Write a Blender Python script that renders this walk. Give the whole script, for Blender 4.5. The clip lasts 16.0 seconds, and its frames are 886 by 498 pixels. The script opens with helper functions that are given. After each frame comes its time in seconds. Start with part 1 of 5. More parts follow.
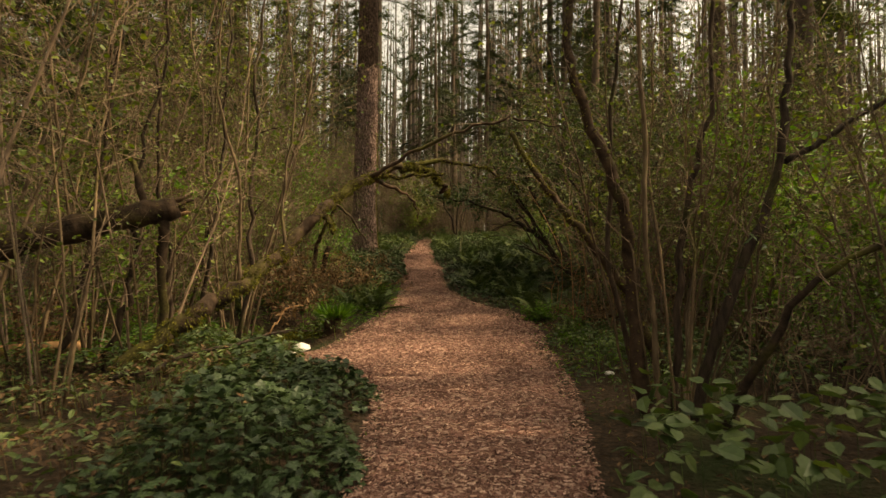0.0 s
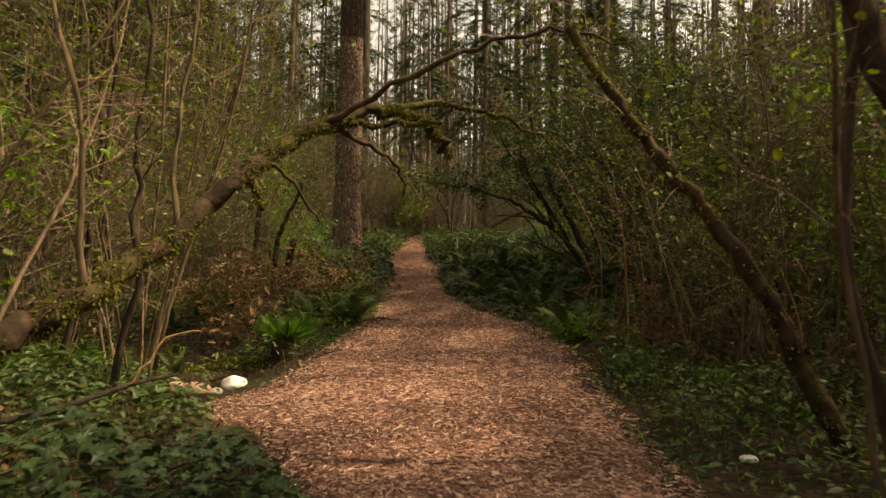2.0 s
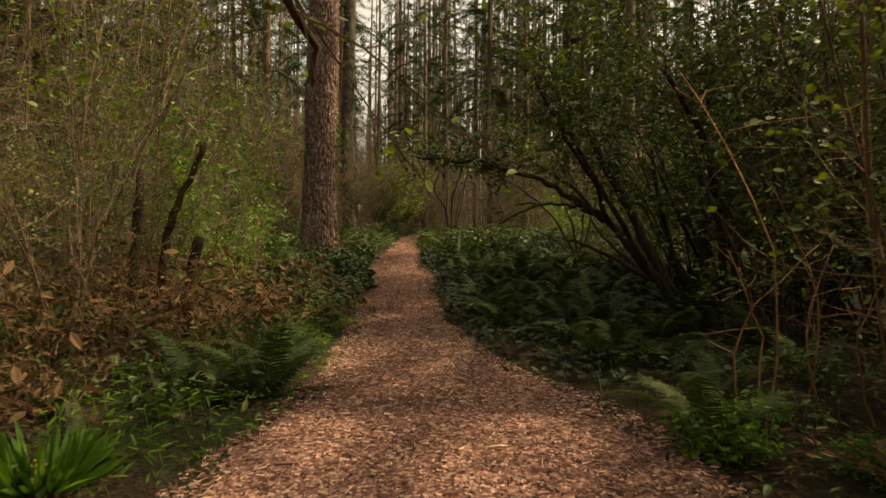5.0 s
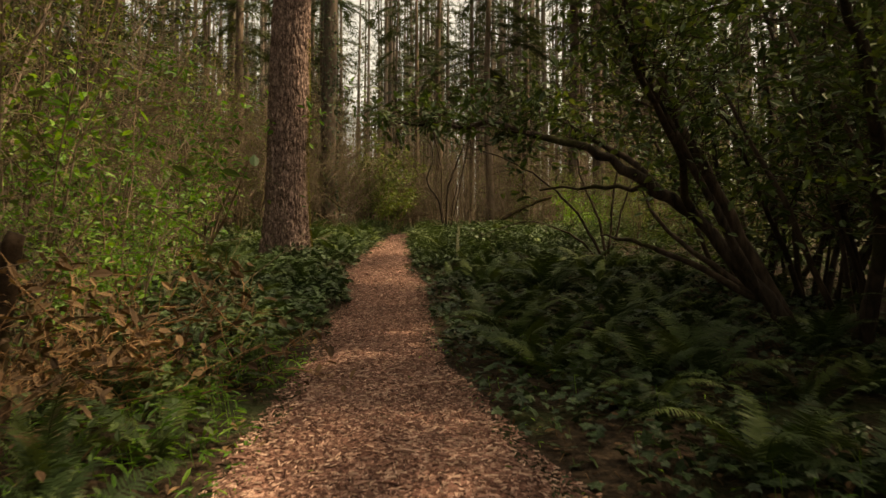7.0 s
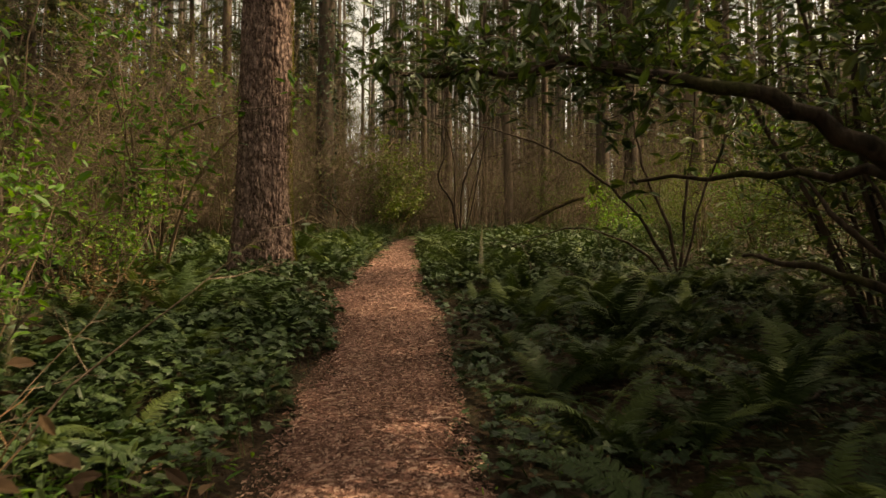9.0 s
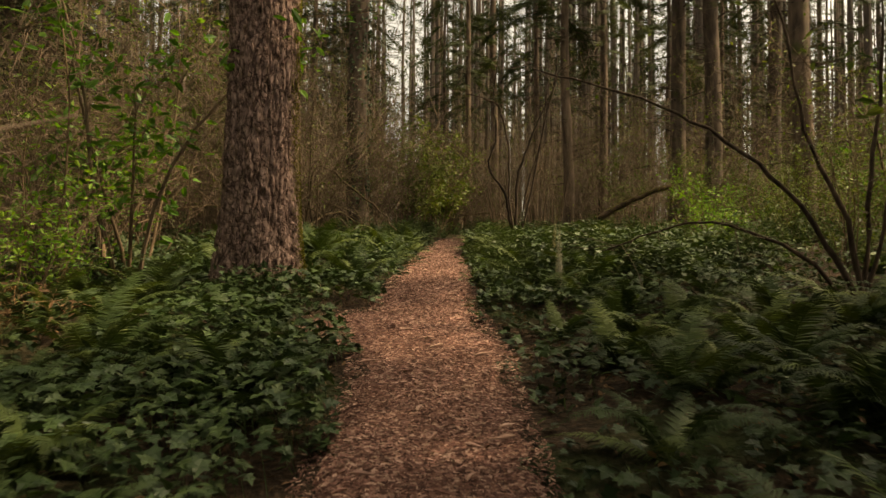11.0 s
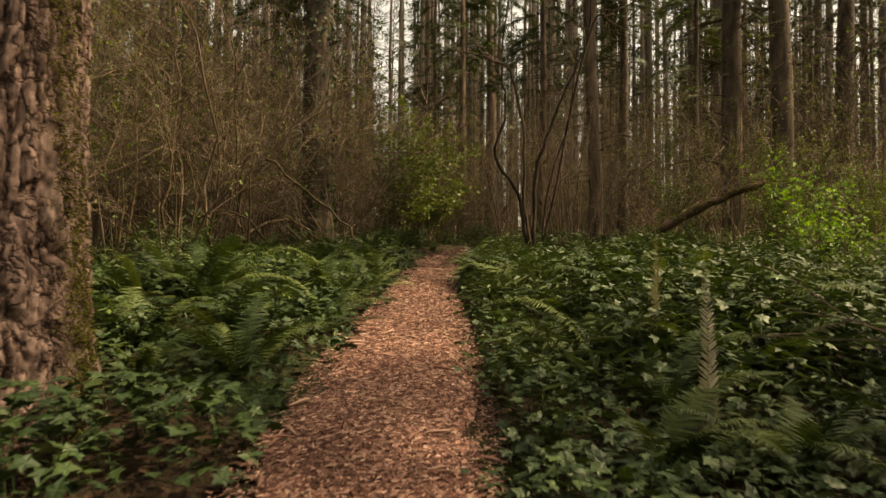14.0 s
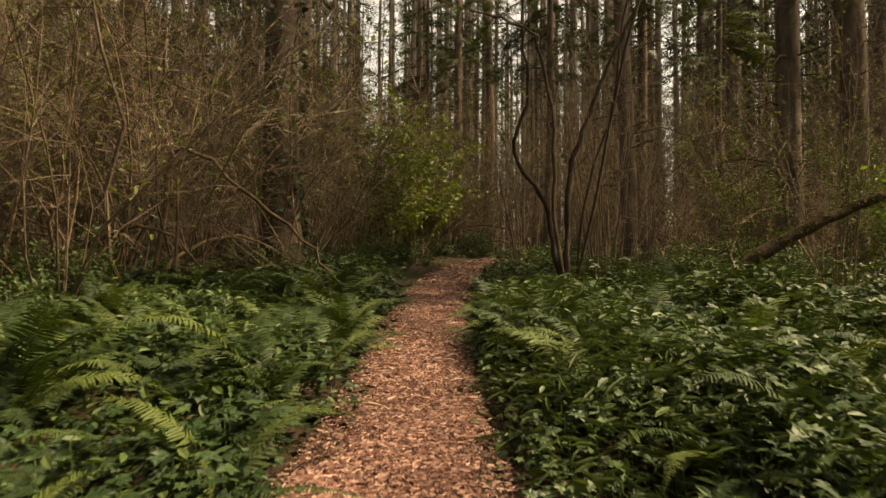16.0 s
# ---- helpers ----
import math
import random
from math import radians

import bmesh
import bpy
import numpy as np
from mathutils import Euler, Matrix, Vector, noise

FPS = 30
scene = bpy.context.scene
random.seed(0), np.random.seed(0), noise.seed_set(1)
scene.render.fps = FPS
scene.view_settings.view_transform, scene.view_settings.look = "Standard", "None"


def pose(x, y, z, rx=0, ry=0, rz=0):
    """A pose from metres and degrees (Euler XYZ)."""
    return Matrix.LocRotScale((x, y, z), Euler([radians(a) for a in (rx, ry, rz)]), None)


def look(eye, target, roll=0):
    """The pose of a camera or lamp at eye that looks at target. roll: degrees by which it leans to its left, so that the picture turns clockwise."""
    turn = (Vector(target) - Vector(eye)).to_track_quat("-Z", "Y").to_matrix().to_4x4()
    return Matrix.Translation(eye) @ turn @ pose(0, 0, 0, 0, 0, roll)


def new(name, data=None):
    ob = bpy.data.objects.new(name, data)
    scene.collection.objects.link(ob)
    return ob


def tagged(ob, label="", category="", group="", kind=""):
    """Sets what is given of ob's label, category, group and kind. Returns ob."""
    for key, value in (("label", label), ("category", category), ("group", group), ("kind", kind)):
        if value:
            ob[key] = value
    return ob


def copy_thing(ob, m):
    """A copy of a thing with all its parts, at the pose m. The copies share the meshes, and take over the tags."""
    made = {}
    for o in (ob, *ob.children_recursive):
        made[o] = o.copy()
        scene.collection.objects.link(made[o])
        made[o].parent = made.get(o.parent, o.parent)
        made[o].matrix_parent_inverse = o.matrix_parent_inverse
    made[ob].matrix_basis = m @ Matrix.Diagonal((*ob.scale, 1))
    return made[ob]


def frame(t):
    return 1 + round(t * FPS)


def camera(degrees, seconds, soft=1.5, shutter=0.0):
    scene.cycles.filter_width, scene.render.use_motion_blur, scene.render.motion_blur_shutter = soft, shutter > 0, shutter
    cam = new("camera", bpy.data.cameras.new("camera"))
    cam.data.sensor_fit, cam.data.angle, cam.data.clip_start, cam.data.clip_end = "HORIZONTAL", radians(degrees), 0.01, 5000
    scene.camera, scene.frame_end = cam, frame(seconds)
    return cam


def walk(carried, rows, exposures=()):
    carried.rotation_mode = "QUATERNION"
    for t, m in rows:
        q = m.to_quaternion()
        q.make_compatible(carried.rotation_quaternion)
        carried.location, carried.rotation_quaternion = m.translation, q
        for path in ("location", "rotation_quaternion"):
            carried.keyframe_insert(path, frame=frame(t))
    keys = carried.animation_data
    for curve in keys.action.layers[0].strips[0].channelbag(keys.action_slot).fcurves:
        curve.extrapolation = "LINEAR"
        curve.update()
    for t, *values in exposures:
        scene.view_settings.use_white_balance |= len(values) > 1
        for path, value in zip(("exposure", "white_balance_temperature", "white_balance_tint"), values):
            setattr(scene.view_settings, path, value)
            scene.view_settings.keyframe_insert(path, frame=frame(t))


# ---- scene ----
cam = camera(68.6, 16.0, 1.5, 0.28)
PATH = [
    (0.0, pose(0.000, 0.000, 1.400, 92.00, -0.20, 0.00)),
    (0.5, pose(-0.020, 0.789, 1.396, 92.00, -0.10, -0.40)),
    (1.0, pose(-0.046, 1.552, 1.377, 91.90, -0.30, -0.70)),
    (1.5, pose(-0.040, 2.379, 1.390, 92.00, -0.30, -0.70)),
    (2.0, pose(-0.066, 3.186, 1.407, 92.00, -0.40, -0.70)),
    (2.5, pose(-0.073, 4.010, 1.453, 92.00, -0.20, -0.70)),
    (3.0, pose(-0.040, 4.763, 1.485, 92.00, -0.20, -0.70)),
    (3.5, pose(-0.040, 5.576, 1.504, 92.00, -0.20, -0.90)),
    (4.0, pose(-0.013, 6.340, 1.551, 92.10, -0.20, -0.80)),
    (6.5, pose(-0.022, 10.266, 1.691, 91.90, -0.30, -1.30)),
    (7.0, pose(-0.037, 11.087, 1.767, 91.90, -0.20, -1.60)),
    (7.5, pose(-0.037, 11.847, 1.873, 91.90, -0.30, -1.70)),
    (8.0, pose(-0.083, 12.608, 1.949, 92.10, -0.30, -1.60)),
    (10.5, pose(-0.328, 16.520, 2.207, 91.90, -0.20, 1.30)),
    (11.0, pose(-0.389, 17.281, 2.238, 91.90, -0.40, 2.50)),
    (11.5, pose(-0.434, 18.118, 2.314, 91.70, -0.40, 2.80)),
    (12.0, pose(-0.480, 18.894, 2.390, 91.80, -0.50, 2.70)),
    (12.5, pose(-0.510, 19.686, 2.451, 91.90, -0.40, 2.40)),
    (13.0, pose(-0.510, 20.461, 2.542, 92.00, -0.40, 2.10)),
    (13.5, pose(-0.540, 21.267, 2.633, 92.10, -0.30, 1.90)),
    (14.0, pose(-0.510, 22.042, 2.770, 92.10, -0.40, 1.80)),
    (14.5, pose(-0.571, 22.818, 2.891, 92.00, -0.40, 1.40)),
    (15.0, pose(-0.633, 23.549, 3.013, 92.10, -0.50, 1.20)),
    (15.5, pose(-0.710, 24.296, 3.119, 92.00, -0.60, 1.00)),
    (16.0, pose(-0.727, 25.011, 3.256, 92.10, -0.40, 1.00)),
]
walk(cam, PATH, [(0.0, 1.0, 11200, 7), (6.5, 1.0, 10800, 7), (16.0, 1.1, 10600, 8)])

# ---- world, sun, exposure ----
SUN_EL, SUN_AZ = radians(54), radians(90)
world = bpy.data.worlds.new("sky")
scene.world = world
world.use_nodes = True
wn = world.node_tree.nodes
sky = wn.new("ShaderNodeTexSky")
sky.sky_type = 'NISHITA'
sky.sun_disc = False
sky.sun_elevation, sky.sun_rotation = SUN_EL, SUN_AZ
sky.air_density, sky.dust_density, sky.ozone_density = 1.0, 4.0, 0.6
wn["Background"].inputs["Strength"].default_value = 0.15
haze = wn.new("ShaderNodeHueSaturation")
haze.inputs["Saturation"].default_value = 0.4
world.node_tree.links.new(sky.outputs["Color"], haze.inputs["Color"])
world.node_tree.links.new(haze.outputs["Color"], wn["Background"].inputs["Color"])
sun_data = bpy.data.lights.new("sun", 'SUN')
sun_data.energy, sun_data.angle, sun_data.color = 3.5, radians(1.0), (1.0, 0.9, 0.78)
sun_dir = Vector((math.sin(SUN_AZ) * math.cos(SUN_EL), math.cos(SUN_AZ) * math.cos(SUN_EL), math.sin(SUN_EL)))
sun = new("sun", sun_data)
sun.matrix_world = look(sun_dir * 80 + Vector((0, 20, 0)), (0, 20, 0))

rng = random.Random(7)
nrg = np.random.default_rng(7)

# ---- materials ----


def ramp(nodes, stops):
    r = nodes.new("ShaderNodeValToRGB")
    while len(r.color_ramp.elements) < len(stops):
        r.color_ramp.elements.new(0.5)
    for e, (p, c) in zip(r.color_ramp.elements, stops):
        e.position, e.color = p, (*c, 1)
    return r


def base_mat(name, rough=0.8, spec=0.3):
    m = bpy.data.materials.new(name)
    m.use_nodes = True
    b = m.node_tree.nodes["Principled BSDF"]
    b.inputs["Roughness"].default_value = rough
    b.inputs["Specular IOR Level"].default_value = spec
    return m, m.node_tree.nodes, m.node_tree.links, b


def noise_node(nodes, links, scale, detail=5, stretch=None, coord="Object"):
    tc = nodes.new("ShaderNodeTexCoord")
    n = nodes.new("ShaderNodeTexNoise")
    n.inputs["Scale"].default_value, n.inputs["Detail"].default_value = scale, detail
    src = tc.outputs[coord]
    if stretch:
        mp = nodes.new("ShaderNodeMapping")
        mp.inputs["Scale"].default_value = stretch
        links.new(src, mp.inputs["Vector"])
        src = mp.outputs["Vector"]
    links.new(src, n.inputs["Vector"])
    return n


def mix_color(nodes, links, fac, a, b, mode='MIX'):
    x = nodes.new("ShaderNodeMix")
    x.data_type, x.blend_type = 'RGBA', mode
    for sock, val in ((x.inputs["Factor"], fac), (x.inputs["A"], a), (x.inputs["B"], b)):
        if isinstance(val, (int, float)):
            sock.default_value = val
        elif isinstance(val, tuple):
            sock.default_value = (*val, 1)
        else:
            links.new(val, sock)
    return x.outputs["Result"]


def bump(nodes, links, height, bsdf, strength, dist=0.02):
    b = nodes.new("ShaderNodeBump")
    b.inputs["Strength"].default_value, b.inputs["Distance"].default_value = strength, dist
    links.new(height, b.inputs["Height"])
    links.new(b.outputs["Normal"], bsdf.inputs["Normal"])


def leaf_mat(name, dark, mid, light, rough=0.45, spec=0.4, through_light=0.25, island=True):
    """Leaves: colour varies leaf by leaf and plant by plant, some light passes through."""
    m, n, l, b = base_mat(name, rough, spec)
    geo, info = n.new("ShaderNodeNewGeometry"), n.new("ShaderNodeObjectInfo")
    add = n.new("ShaderNodeMath")
    add.operation = 'MULTIPLY_ADD'
    l.new(info.outputs["Random"], add.inputs[0])
    add.inputs[1].default_value = 0.35 if island else 1.0
    sc = n.new("ShaderNodeMath")
    sc.operation = 'MULTIPLY'
    l.new(geo.outputs["Random Per Island"], sc.inputs[0])
    sc.inputs[1].default_value = 0.65 if island else 0.0
    l.new(sc.outputs[0], add.inputs[2])
    r = ramp(n, [(0.0, dark), (0.5, mid), (0.93, light), (1.0, tuple(c * 1.25 for c in light))])
    l.new(add.outputs[0], r.inputs["Fac"])
    grain = noise_node(n, l, 35, 3)
    gr = ramp(n, [(0.3, (0.75, 0.75, 0.7)), (0.7, (1.15, 1.12, 1.1))])
    l.new(grain.outputs["Fac"], gr.inputs["Fac"])
    col = mix_color(n, l, 1.0, r.outputs["Color"], gr.outputs["Color"], 'MULTIPLY')
    l.new(col, b.inputs["Base Color"])
    tr, mx = n.new("ShaderNodeBsdfTranslucent"), n.new("ShaderNodeMixShader")
    l.new(mix_color(n, l, 1.0, col, (1.5, 1.5, 0.6), 'MULTIPLY'), tr.inputs["Color"])
    mx.inputs[0].default_value = through_light
    l.new(b.outputs[0], mx.inputs[1])
    l.new(tr.outputs[0], mx.inputs[2])
    l.new(mx.outputs[0], n["Material Output"].inputs["Surface"])
    return m


def bark_mat(name, dark, light, moss, moss_amount, scale=6, stretch=(1, 1, 0.25)):
    m, n, l, b = base_mat(name, 0.9, 0.15)
    a = noise_node(n, l, scale, 8, stretch)
    r = ramp(n, [(0.3, dark), (0.55, tuple((d + q) / 2 for d, q in zip(dark, light))), (0.75, light)])
    l.new(a.outputs["Fac"], r.inputs["Fac"])
    info = n.new("ShaderNodeObjectInfo")
    tint = ramp(n, [(0.0, (0.7, 0.7, 0.72)), (1.0, (1.2, 1.12, 1.05))])
    l.new(info.outputs["Random"], tint.inputs["Fac"])
    col = mix_color(n, l, 1.0, r.outputs["Color"], tint.outputs["Color"], 'MULTIPLY')
    ms = noise_node(n, l, 1.7, 6)
    mr = ramp(n, [(0.62 - moss_amount * 0.4, (0, 0, 0)), (0.78 - moss_amount * 0.4, (1, 1, 1))])
    l.new(ms.outputs["Fac"], mr.inputs["Fac"])
    mfine = noise_node(n, l, 40, 3)
    mcol = ramp(n, [(0.3, tuple(c * 0.45 for c in moss)), (0.7, moss)])
    l.new(mfine.outputs["Fac"], mcol.inputs["Fac"])
    l.new(mix_color(n, l, mr.outputs["Color"], col, mcol.outputs["Color"]), b.inputs["Base Color"])
    bump(n, l, a.outputs["Fac"], b, 0.9, 0.03)
    return m


FIR_BARK = bark_mat("fir_bark", (0.04, 0.031, 0.025), (0.19, 0.143, 0.11), (0.08, 0.085, 0.03), 0.1, 5)


def plated_bark():
    """Old fir bark: long flaking plates between dark cracks."""
    m, n, l, b = base_mat("plated_bark", 0.9, 0.12)
    tc, mp = n.new("ShaderNodeTexCoord"), n.new("ShaderNodeMapping")
    mp.inputs["Scale"].default_value = (1, 1, 0.2)
    warp = noise_node(n, l, 4.5, 4)
    off = n.new("ShaderNodeVectorMath")
    off.operation = 'MULTIPLY_ADD'
    off.inputs[1].default_value = (0.4, 0.4, 0.4)
    l.new(warp.outputs["Color"], off.inputs[0])
    l.new(tc.outputs["Object"], mp.inputs["Vector"])
    l.new(mp.outputs["Vector"], off.inputs[2])
    v = n.new("ShaderNodeTexVoronoi")
    v.feature = 'DISTANCE_TO_EDGE'
    v.inputs["Scale"].default_value = 9
    l.new(off.outputs["Vector"], v.inputs["Vector"])
    crack = ramp(n, [(0.0, (0.45, 0.42, 0.4)), (0.07, (0.85, 0.83, 0.82)), (0.16, (1, 1, 1))])
    l.new(v.outputs["Distance"], crack.inputs["Fac"])
    flake = noise_node(n, l, 22, 10, (1, 1, 0.5))
    r = ramp(n, [(0.3, (0.055, 0.034, 0.03)), (0.5, (0.17, 0.115, 0.1)), (0.7, (0.34, 0.232, 0.2))])
    l.new(flake.outputs["Fac"], r.inputs["Fac"])
    l.new(mix_color(n, l, 1.0, r.outputs["Color"], crack.outputs["Color"], 'MULTIPLY'), b.inputs["Base Color"])
    add = n.new("ShaderNodeMath")
    add.operation = 'MULTIPLY_ADD'
    l.new(flake.outputs["Fac"], add.inputs[0])
    add.inputs[1].default_value = 0.5
    l.new(crack.outputs["Color"], add.inputs[2])
    bump(n, l, add.outputs[0], b, 0.9, 0.028)
    return m


BIG_BARK = plated_bark()
FAR_BARK = bark_mat("far_bark", (0.07, 0.058, 0.05), (0.2, 0.165, 0.14), (0.06, 0.06, 0.03), 0.1, 2)
STEM = bark_mat("stem_bark", (0.07, 0.05, 0.034), (0.21, 0.155, 0.10), (0.10, 0.09, 0.03), 0.18, 18)
TWIG = bark_mat("twig_bark", (0.092, 0.068, 0.051), (0.245, 0.186, 0.14), (0.14, 0.13, 0.045), 0.15, 20)
DARK_STEM = bark_mat("dark_stem_bark", (0.02, 0.015, 0.012), (0.09, 0.065, 0.048), (0.06, 0.06, 0.02), 0.1, 20)
MOSSY = bark_mat("mossy_bark", (0.016, 0.011, 0.008), (0.08, 0.052, 0.034), (0.09, 0.085, 0.022), 0.25, 9, (1, 1, 1))
DEAD = bark_mat("dead_stalk", (0.16, 0.085, 0.045), (0.36, 0.23, 0.13), (0.2, 0.16, 0.08), 0.0, 20)

IVY = leaf_mat("ivy_leaf", (0.011, 0.026, 0.010), (0.026, 0.053, 0.018), (0.05, 0.083, 0.027), 0.5, 0.3, 0.08)
SALAL = leaf_mat("salal_leaf", (0.02, 0.04, 0.014), (0.05, 0.09, 0.028), (0.10, 0.14, 0.045), 0.52, 0.35, 0.2)
LAUREL = leaf_mat("laurel_leaf", (0.02, 0.038, 0.013), (0.048, 0.085, 0.025), (0.13, 0.165, 0.05), 0.5, 0.35, 0.22)
FERN = leaf_mat("fern_green", (0.018, 0.036, 0.012), (0.038, 0.066, 0.02), (0.08, 0.11, 0.031), 0.6, 0.25, 0.15, island=False)
SPRING = leaf_mat("spring_leaf", (0.035, 0.058, 0.015), (0.075, 0.115, 0.024), (0.18, 0.22, 0.045), 0.5, 0.3, 0.3)
BRIGHT = leaf_mat("bright_leaf", (0.04, 0.105, 0.018), (0.08, 0.19, 0.03), (0.17, 0.29, 0.05), 0.5, 0.3, 0.4)
NEEDLE = leaf_mat("fir_needles", (0.012, 0.022, 0.01), (0.03, 0.045, 0.018), (0.06, 0.075, 0.025), 0.6, 0.2, 0.15)
LITTER = leaf_mat("leaf_litter", (0.035, 0.02, 0.012), (0.10, 0.06, 0.035), (0.24, 0.15, 0.085), 0.8, 0.2, 0.1)
MOSS = leaf_mat("moss_tuft", (0.04, 0.045, 0.011), (0.10, 0.10, 0.021), (0.21, 0.19, 0.04), 0.9, 0.1, 0.2)
CHIP = leaf_mat("chip_wood", (0.042, 0.02, 0.017), (0.188, 0.099, 0.081), (0.56, 0.395, 0.325), 0.8, 0.2, 0.0)


def ground_mat():
    m, n, l, b = base_mat("forest_soil", 0.95, 0.1)
    a, c = noise_node(n, l, 0.8, 6), noise_node(n, l, 22, 8)
    r = ramp(n, [(0.3, (0.018, 0.013, 0.009)), (0.55, (0.04, 0.027, 0.018)), (0.75, (0.085, 0.055, 0.036))])
    l.new(c.outputs["Fac"], r.inputs["Fac"])
    g = ramp(n, [(0.52, (0, 0, 0)), (0.7, (1, 1, 1))])
    l.new(a.outputs["Fac"], g.inputs["Fac"])
    l.new(mix_color(n, l, g.outputs["Color"], r.outputs["Color"], (0.025, 0.04, 0.014)), b.inputs["Base Color"])
    bump(n, l, c.outputs["Fac"], b, 1.0, 0.05)
    return m


def path_mat():
    m, n, l, b = base_mat("woodchip_bed", 0.9, 0.15)
    a, c = noise_node(n, l, 1.1, 5), noise_node(n, l, 55, 6)
    v = n.new("ShaderNodeTexVoronoi")
    v.inputs["Scale"].default_value = 42
    tc = n.new("ShaderNodeTexCoord")
    l.new(tc.outputs["Object"], v.inputs["Vector"])
    r = ramp(n, [(0.0, (0.05, 0.022, 0.018)), (0.4, (0.15, 0.073, 0.06)), (0.75, (0.27, 0.15, 0.122)), (1.0, (0.45, 0.3, 0.25))])
    sep = n.new("ShaderNodeSeparateColor")
    l.new(v.outputs["Color"], sep.inputs["Color"])
    l.new(sep.outputs["Red"], r.inputs["Fac"])
    w = ramp(n, [(0.36, (0.5, 0.45, 0.43)), (0.62, (1.1, 1.08, 1.05))])
    l.new(a.outputs["Fac"], w.inputs["Fac"])
    l.new(mix_color(n, l, 1.0, r.outputs["Color"], w.outputs["Color"], 'MULTIPLY'), b.inputs["Base Color"])
    bump(n, l, c.outputs["Fac"], b, 1.0, 0.02)
    return m


def stone_mat(name, a, c):
    m, n, l, b = base_mat(name, 0.7, 0.3)
    x, y = noise_node(n, l, 7, 6), noise_node(n, l, 60, 4)
    r = ramp(n, [(0.3, a), (0.7, c)])
    l.new(x.outputs["Fac"], r.inputs["Fac"])
    l.new(r.outputs["Color"], b.inputs["Base Color"])
    bump(n, l, y.outputs["Fac"], b, 0.4, 0.01)
    return m


# ---- mesh tools ----


class Shape:
    """Collects tubes and leaves, then becomes one mesh."""

    def __init__(self):
        self.v, self.f, self.n = [], [], 0

    def add(self, verts, faces):
        self.v.append(np.asarray(verts, dtype=float).reshape(-1, 3))
        k = self.n
        self.f.extend([tuple(i + k for i in f) for f in faces])
        self.n += len(self.v[-1])

    def tube(self, pts, rads, sides=5, cap=True):
        pts = [Vector(p) for p in pts]
        up = Vector((0.13, 0.31, 1))
        rings = []
        for i, p in enumerate(pts):
            d = (pts[min(i + 1, len(pts) - 1)] - pts[max(i - 1, 0)]).normalized()
            a = d.cross(up if abs(d.dot(up.normalized())) < 0.97 else Vector((1, 0, 0))).normalized()
            if i and a.dot(last_a) < 0:
                a = -a
            last_a = a
            c = d.cross(a)
            for k in range(sides):
                w = 2 * math.pi * k / sides
                rings.append(p + (a * math.cos(w) + c * math.sin(w)) * rads[i])
        fs = []
        for i in range(len(pts) - 1):
            for k in range(sides):
                q = (k + 1) % sides
                fs.append((i * sides + k, i * sides + q, (i + 1) * sides + q, (i + 1) * sides + k))
        if cap:
            fs.append(tuple(range((len(pts) - 1) * sides, len(pts) * sides)))
            fs.append(tuple(reversed(range(sides))))
        self.add(rings, fs)

    def leaves(self, pos, along, normal, length, form, width=1.0):
        """Many leaves at once. form: (verts in along, across, up; faces)."""
        pos, along, normal = (np.asarray(q, dtype=float).reshape(-1, 3) for q in (pos, along, normal))
        if not len(pos):
            return
        along = along / np.maximum(np.linalg.norm(along, axis=1, keepdims=True), 1e-6)
        side = np.cross(normal, along)
        side /= np.maximum(np.linalg.norm(side, axis=1, keepdims=True), 1e-6)
        nor = np.cross(along, side)
        length = np.broadcast_to(np.asarray(length, dtype=float), (len(pos),))
        fv, ff = form
        fv = np.array(fv, dtype=float)
        out = pos[:, None, :] + length[:, None, None] * (fv[None, :, :1] * along[:, None] + width * fv[None, :, 1:2] * side[:, None] + fv[None, :, 2:] * nor[:, None])
        k, m = self.n, len(fv)
        self.v.append(out.reshape(-1, 3))
        for i in range(len(pos)):
            o = k + i * m
            self.f.extend([tuple(j + o for j in f) for f in ff])
        self.n += len(pos) * m

    def mesh(self, name, material, smooth=False):
        me = bpy.data.meshes.new(name)
        me.from_pydata(np.concatenate(self.v).tolist() if self.v else [], [], self.f)
        me.materials.append(material)
        if smooth:
            me.polygons.foreach_set("use_smooth", [True] * len(me.polygons))
        return me

    def ob(self, name, material, parent=None, smooth=False, label=""):
        o = new(name, self.mesh(name, material, smooth))
        o.parent = parent
        return tagged(o, label)


SIMPLE = ([(0, 0, 0), (0.3, 0.2, 0.05), (0.7, 0.17, 0.04), (1, 0, -0.06), (0.7, -0.17, 0.04), (0.3, -0.2, 0.05)], [(0, 1, 2, 3), (0, 3, 4, 5)])
BROAD = ([(0, 0, 0), (0.15, 0.3, 0.06), (0.55, 0.36, 0.05), (1, 0, -0.08), (0.55, -0.36, 0.05), (0.15, -0.3, 0.06)], [(0, 1, 2, 3), (0, 3, 4, 5)])
LOBED = ([(0, 0, 0), (-0.08, 0.42, -0.02), (0.28, 0.30, 0.05), (0.45, 0.52, -0.02), (0.58, 0.24, 0.04), (1, 0, -0.06),
          (0.58, -0.24, 0.04), (0.45, -0.52, -0.02), (0.28, -0.30, 0.05), (-0.08, -0.42, -0.02), (0.4, 0, 0.0)],
         [(0, 10, 2, 1), (10, 5, 4, 3), (10, 3, 2), (0, 9, 8, 10), (10, 7, 6, 5), (10, 8, 7)])
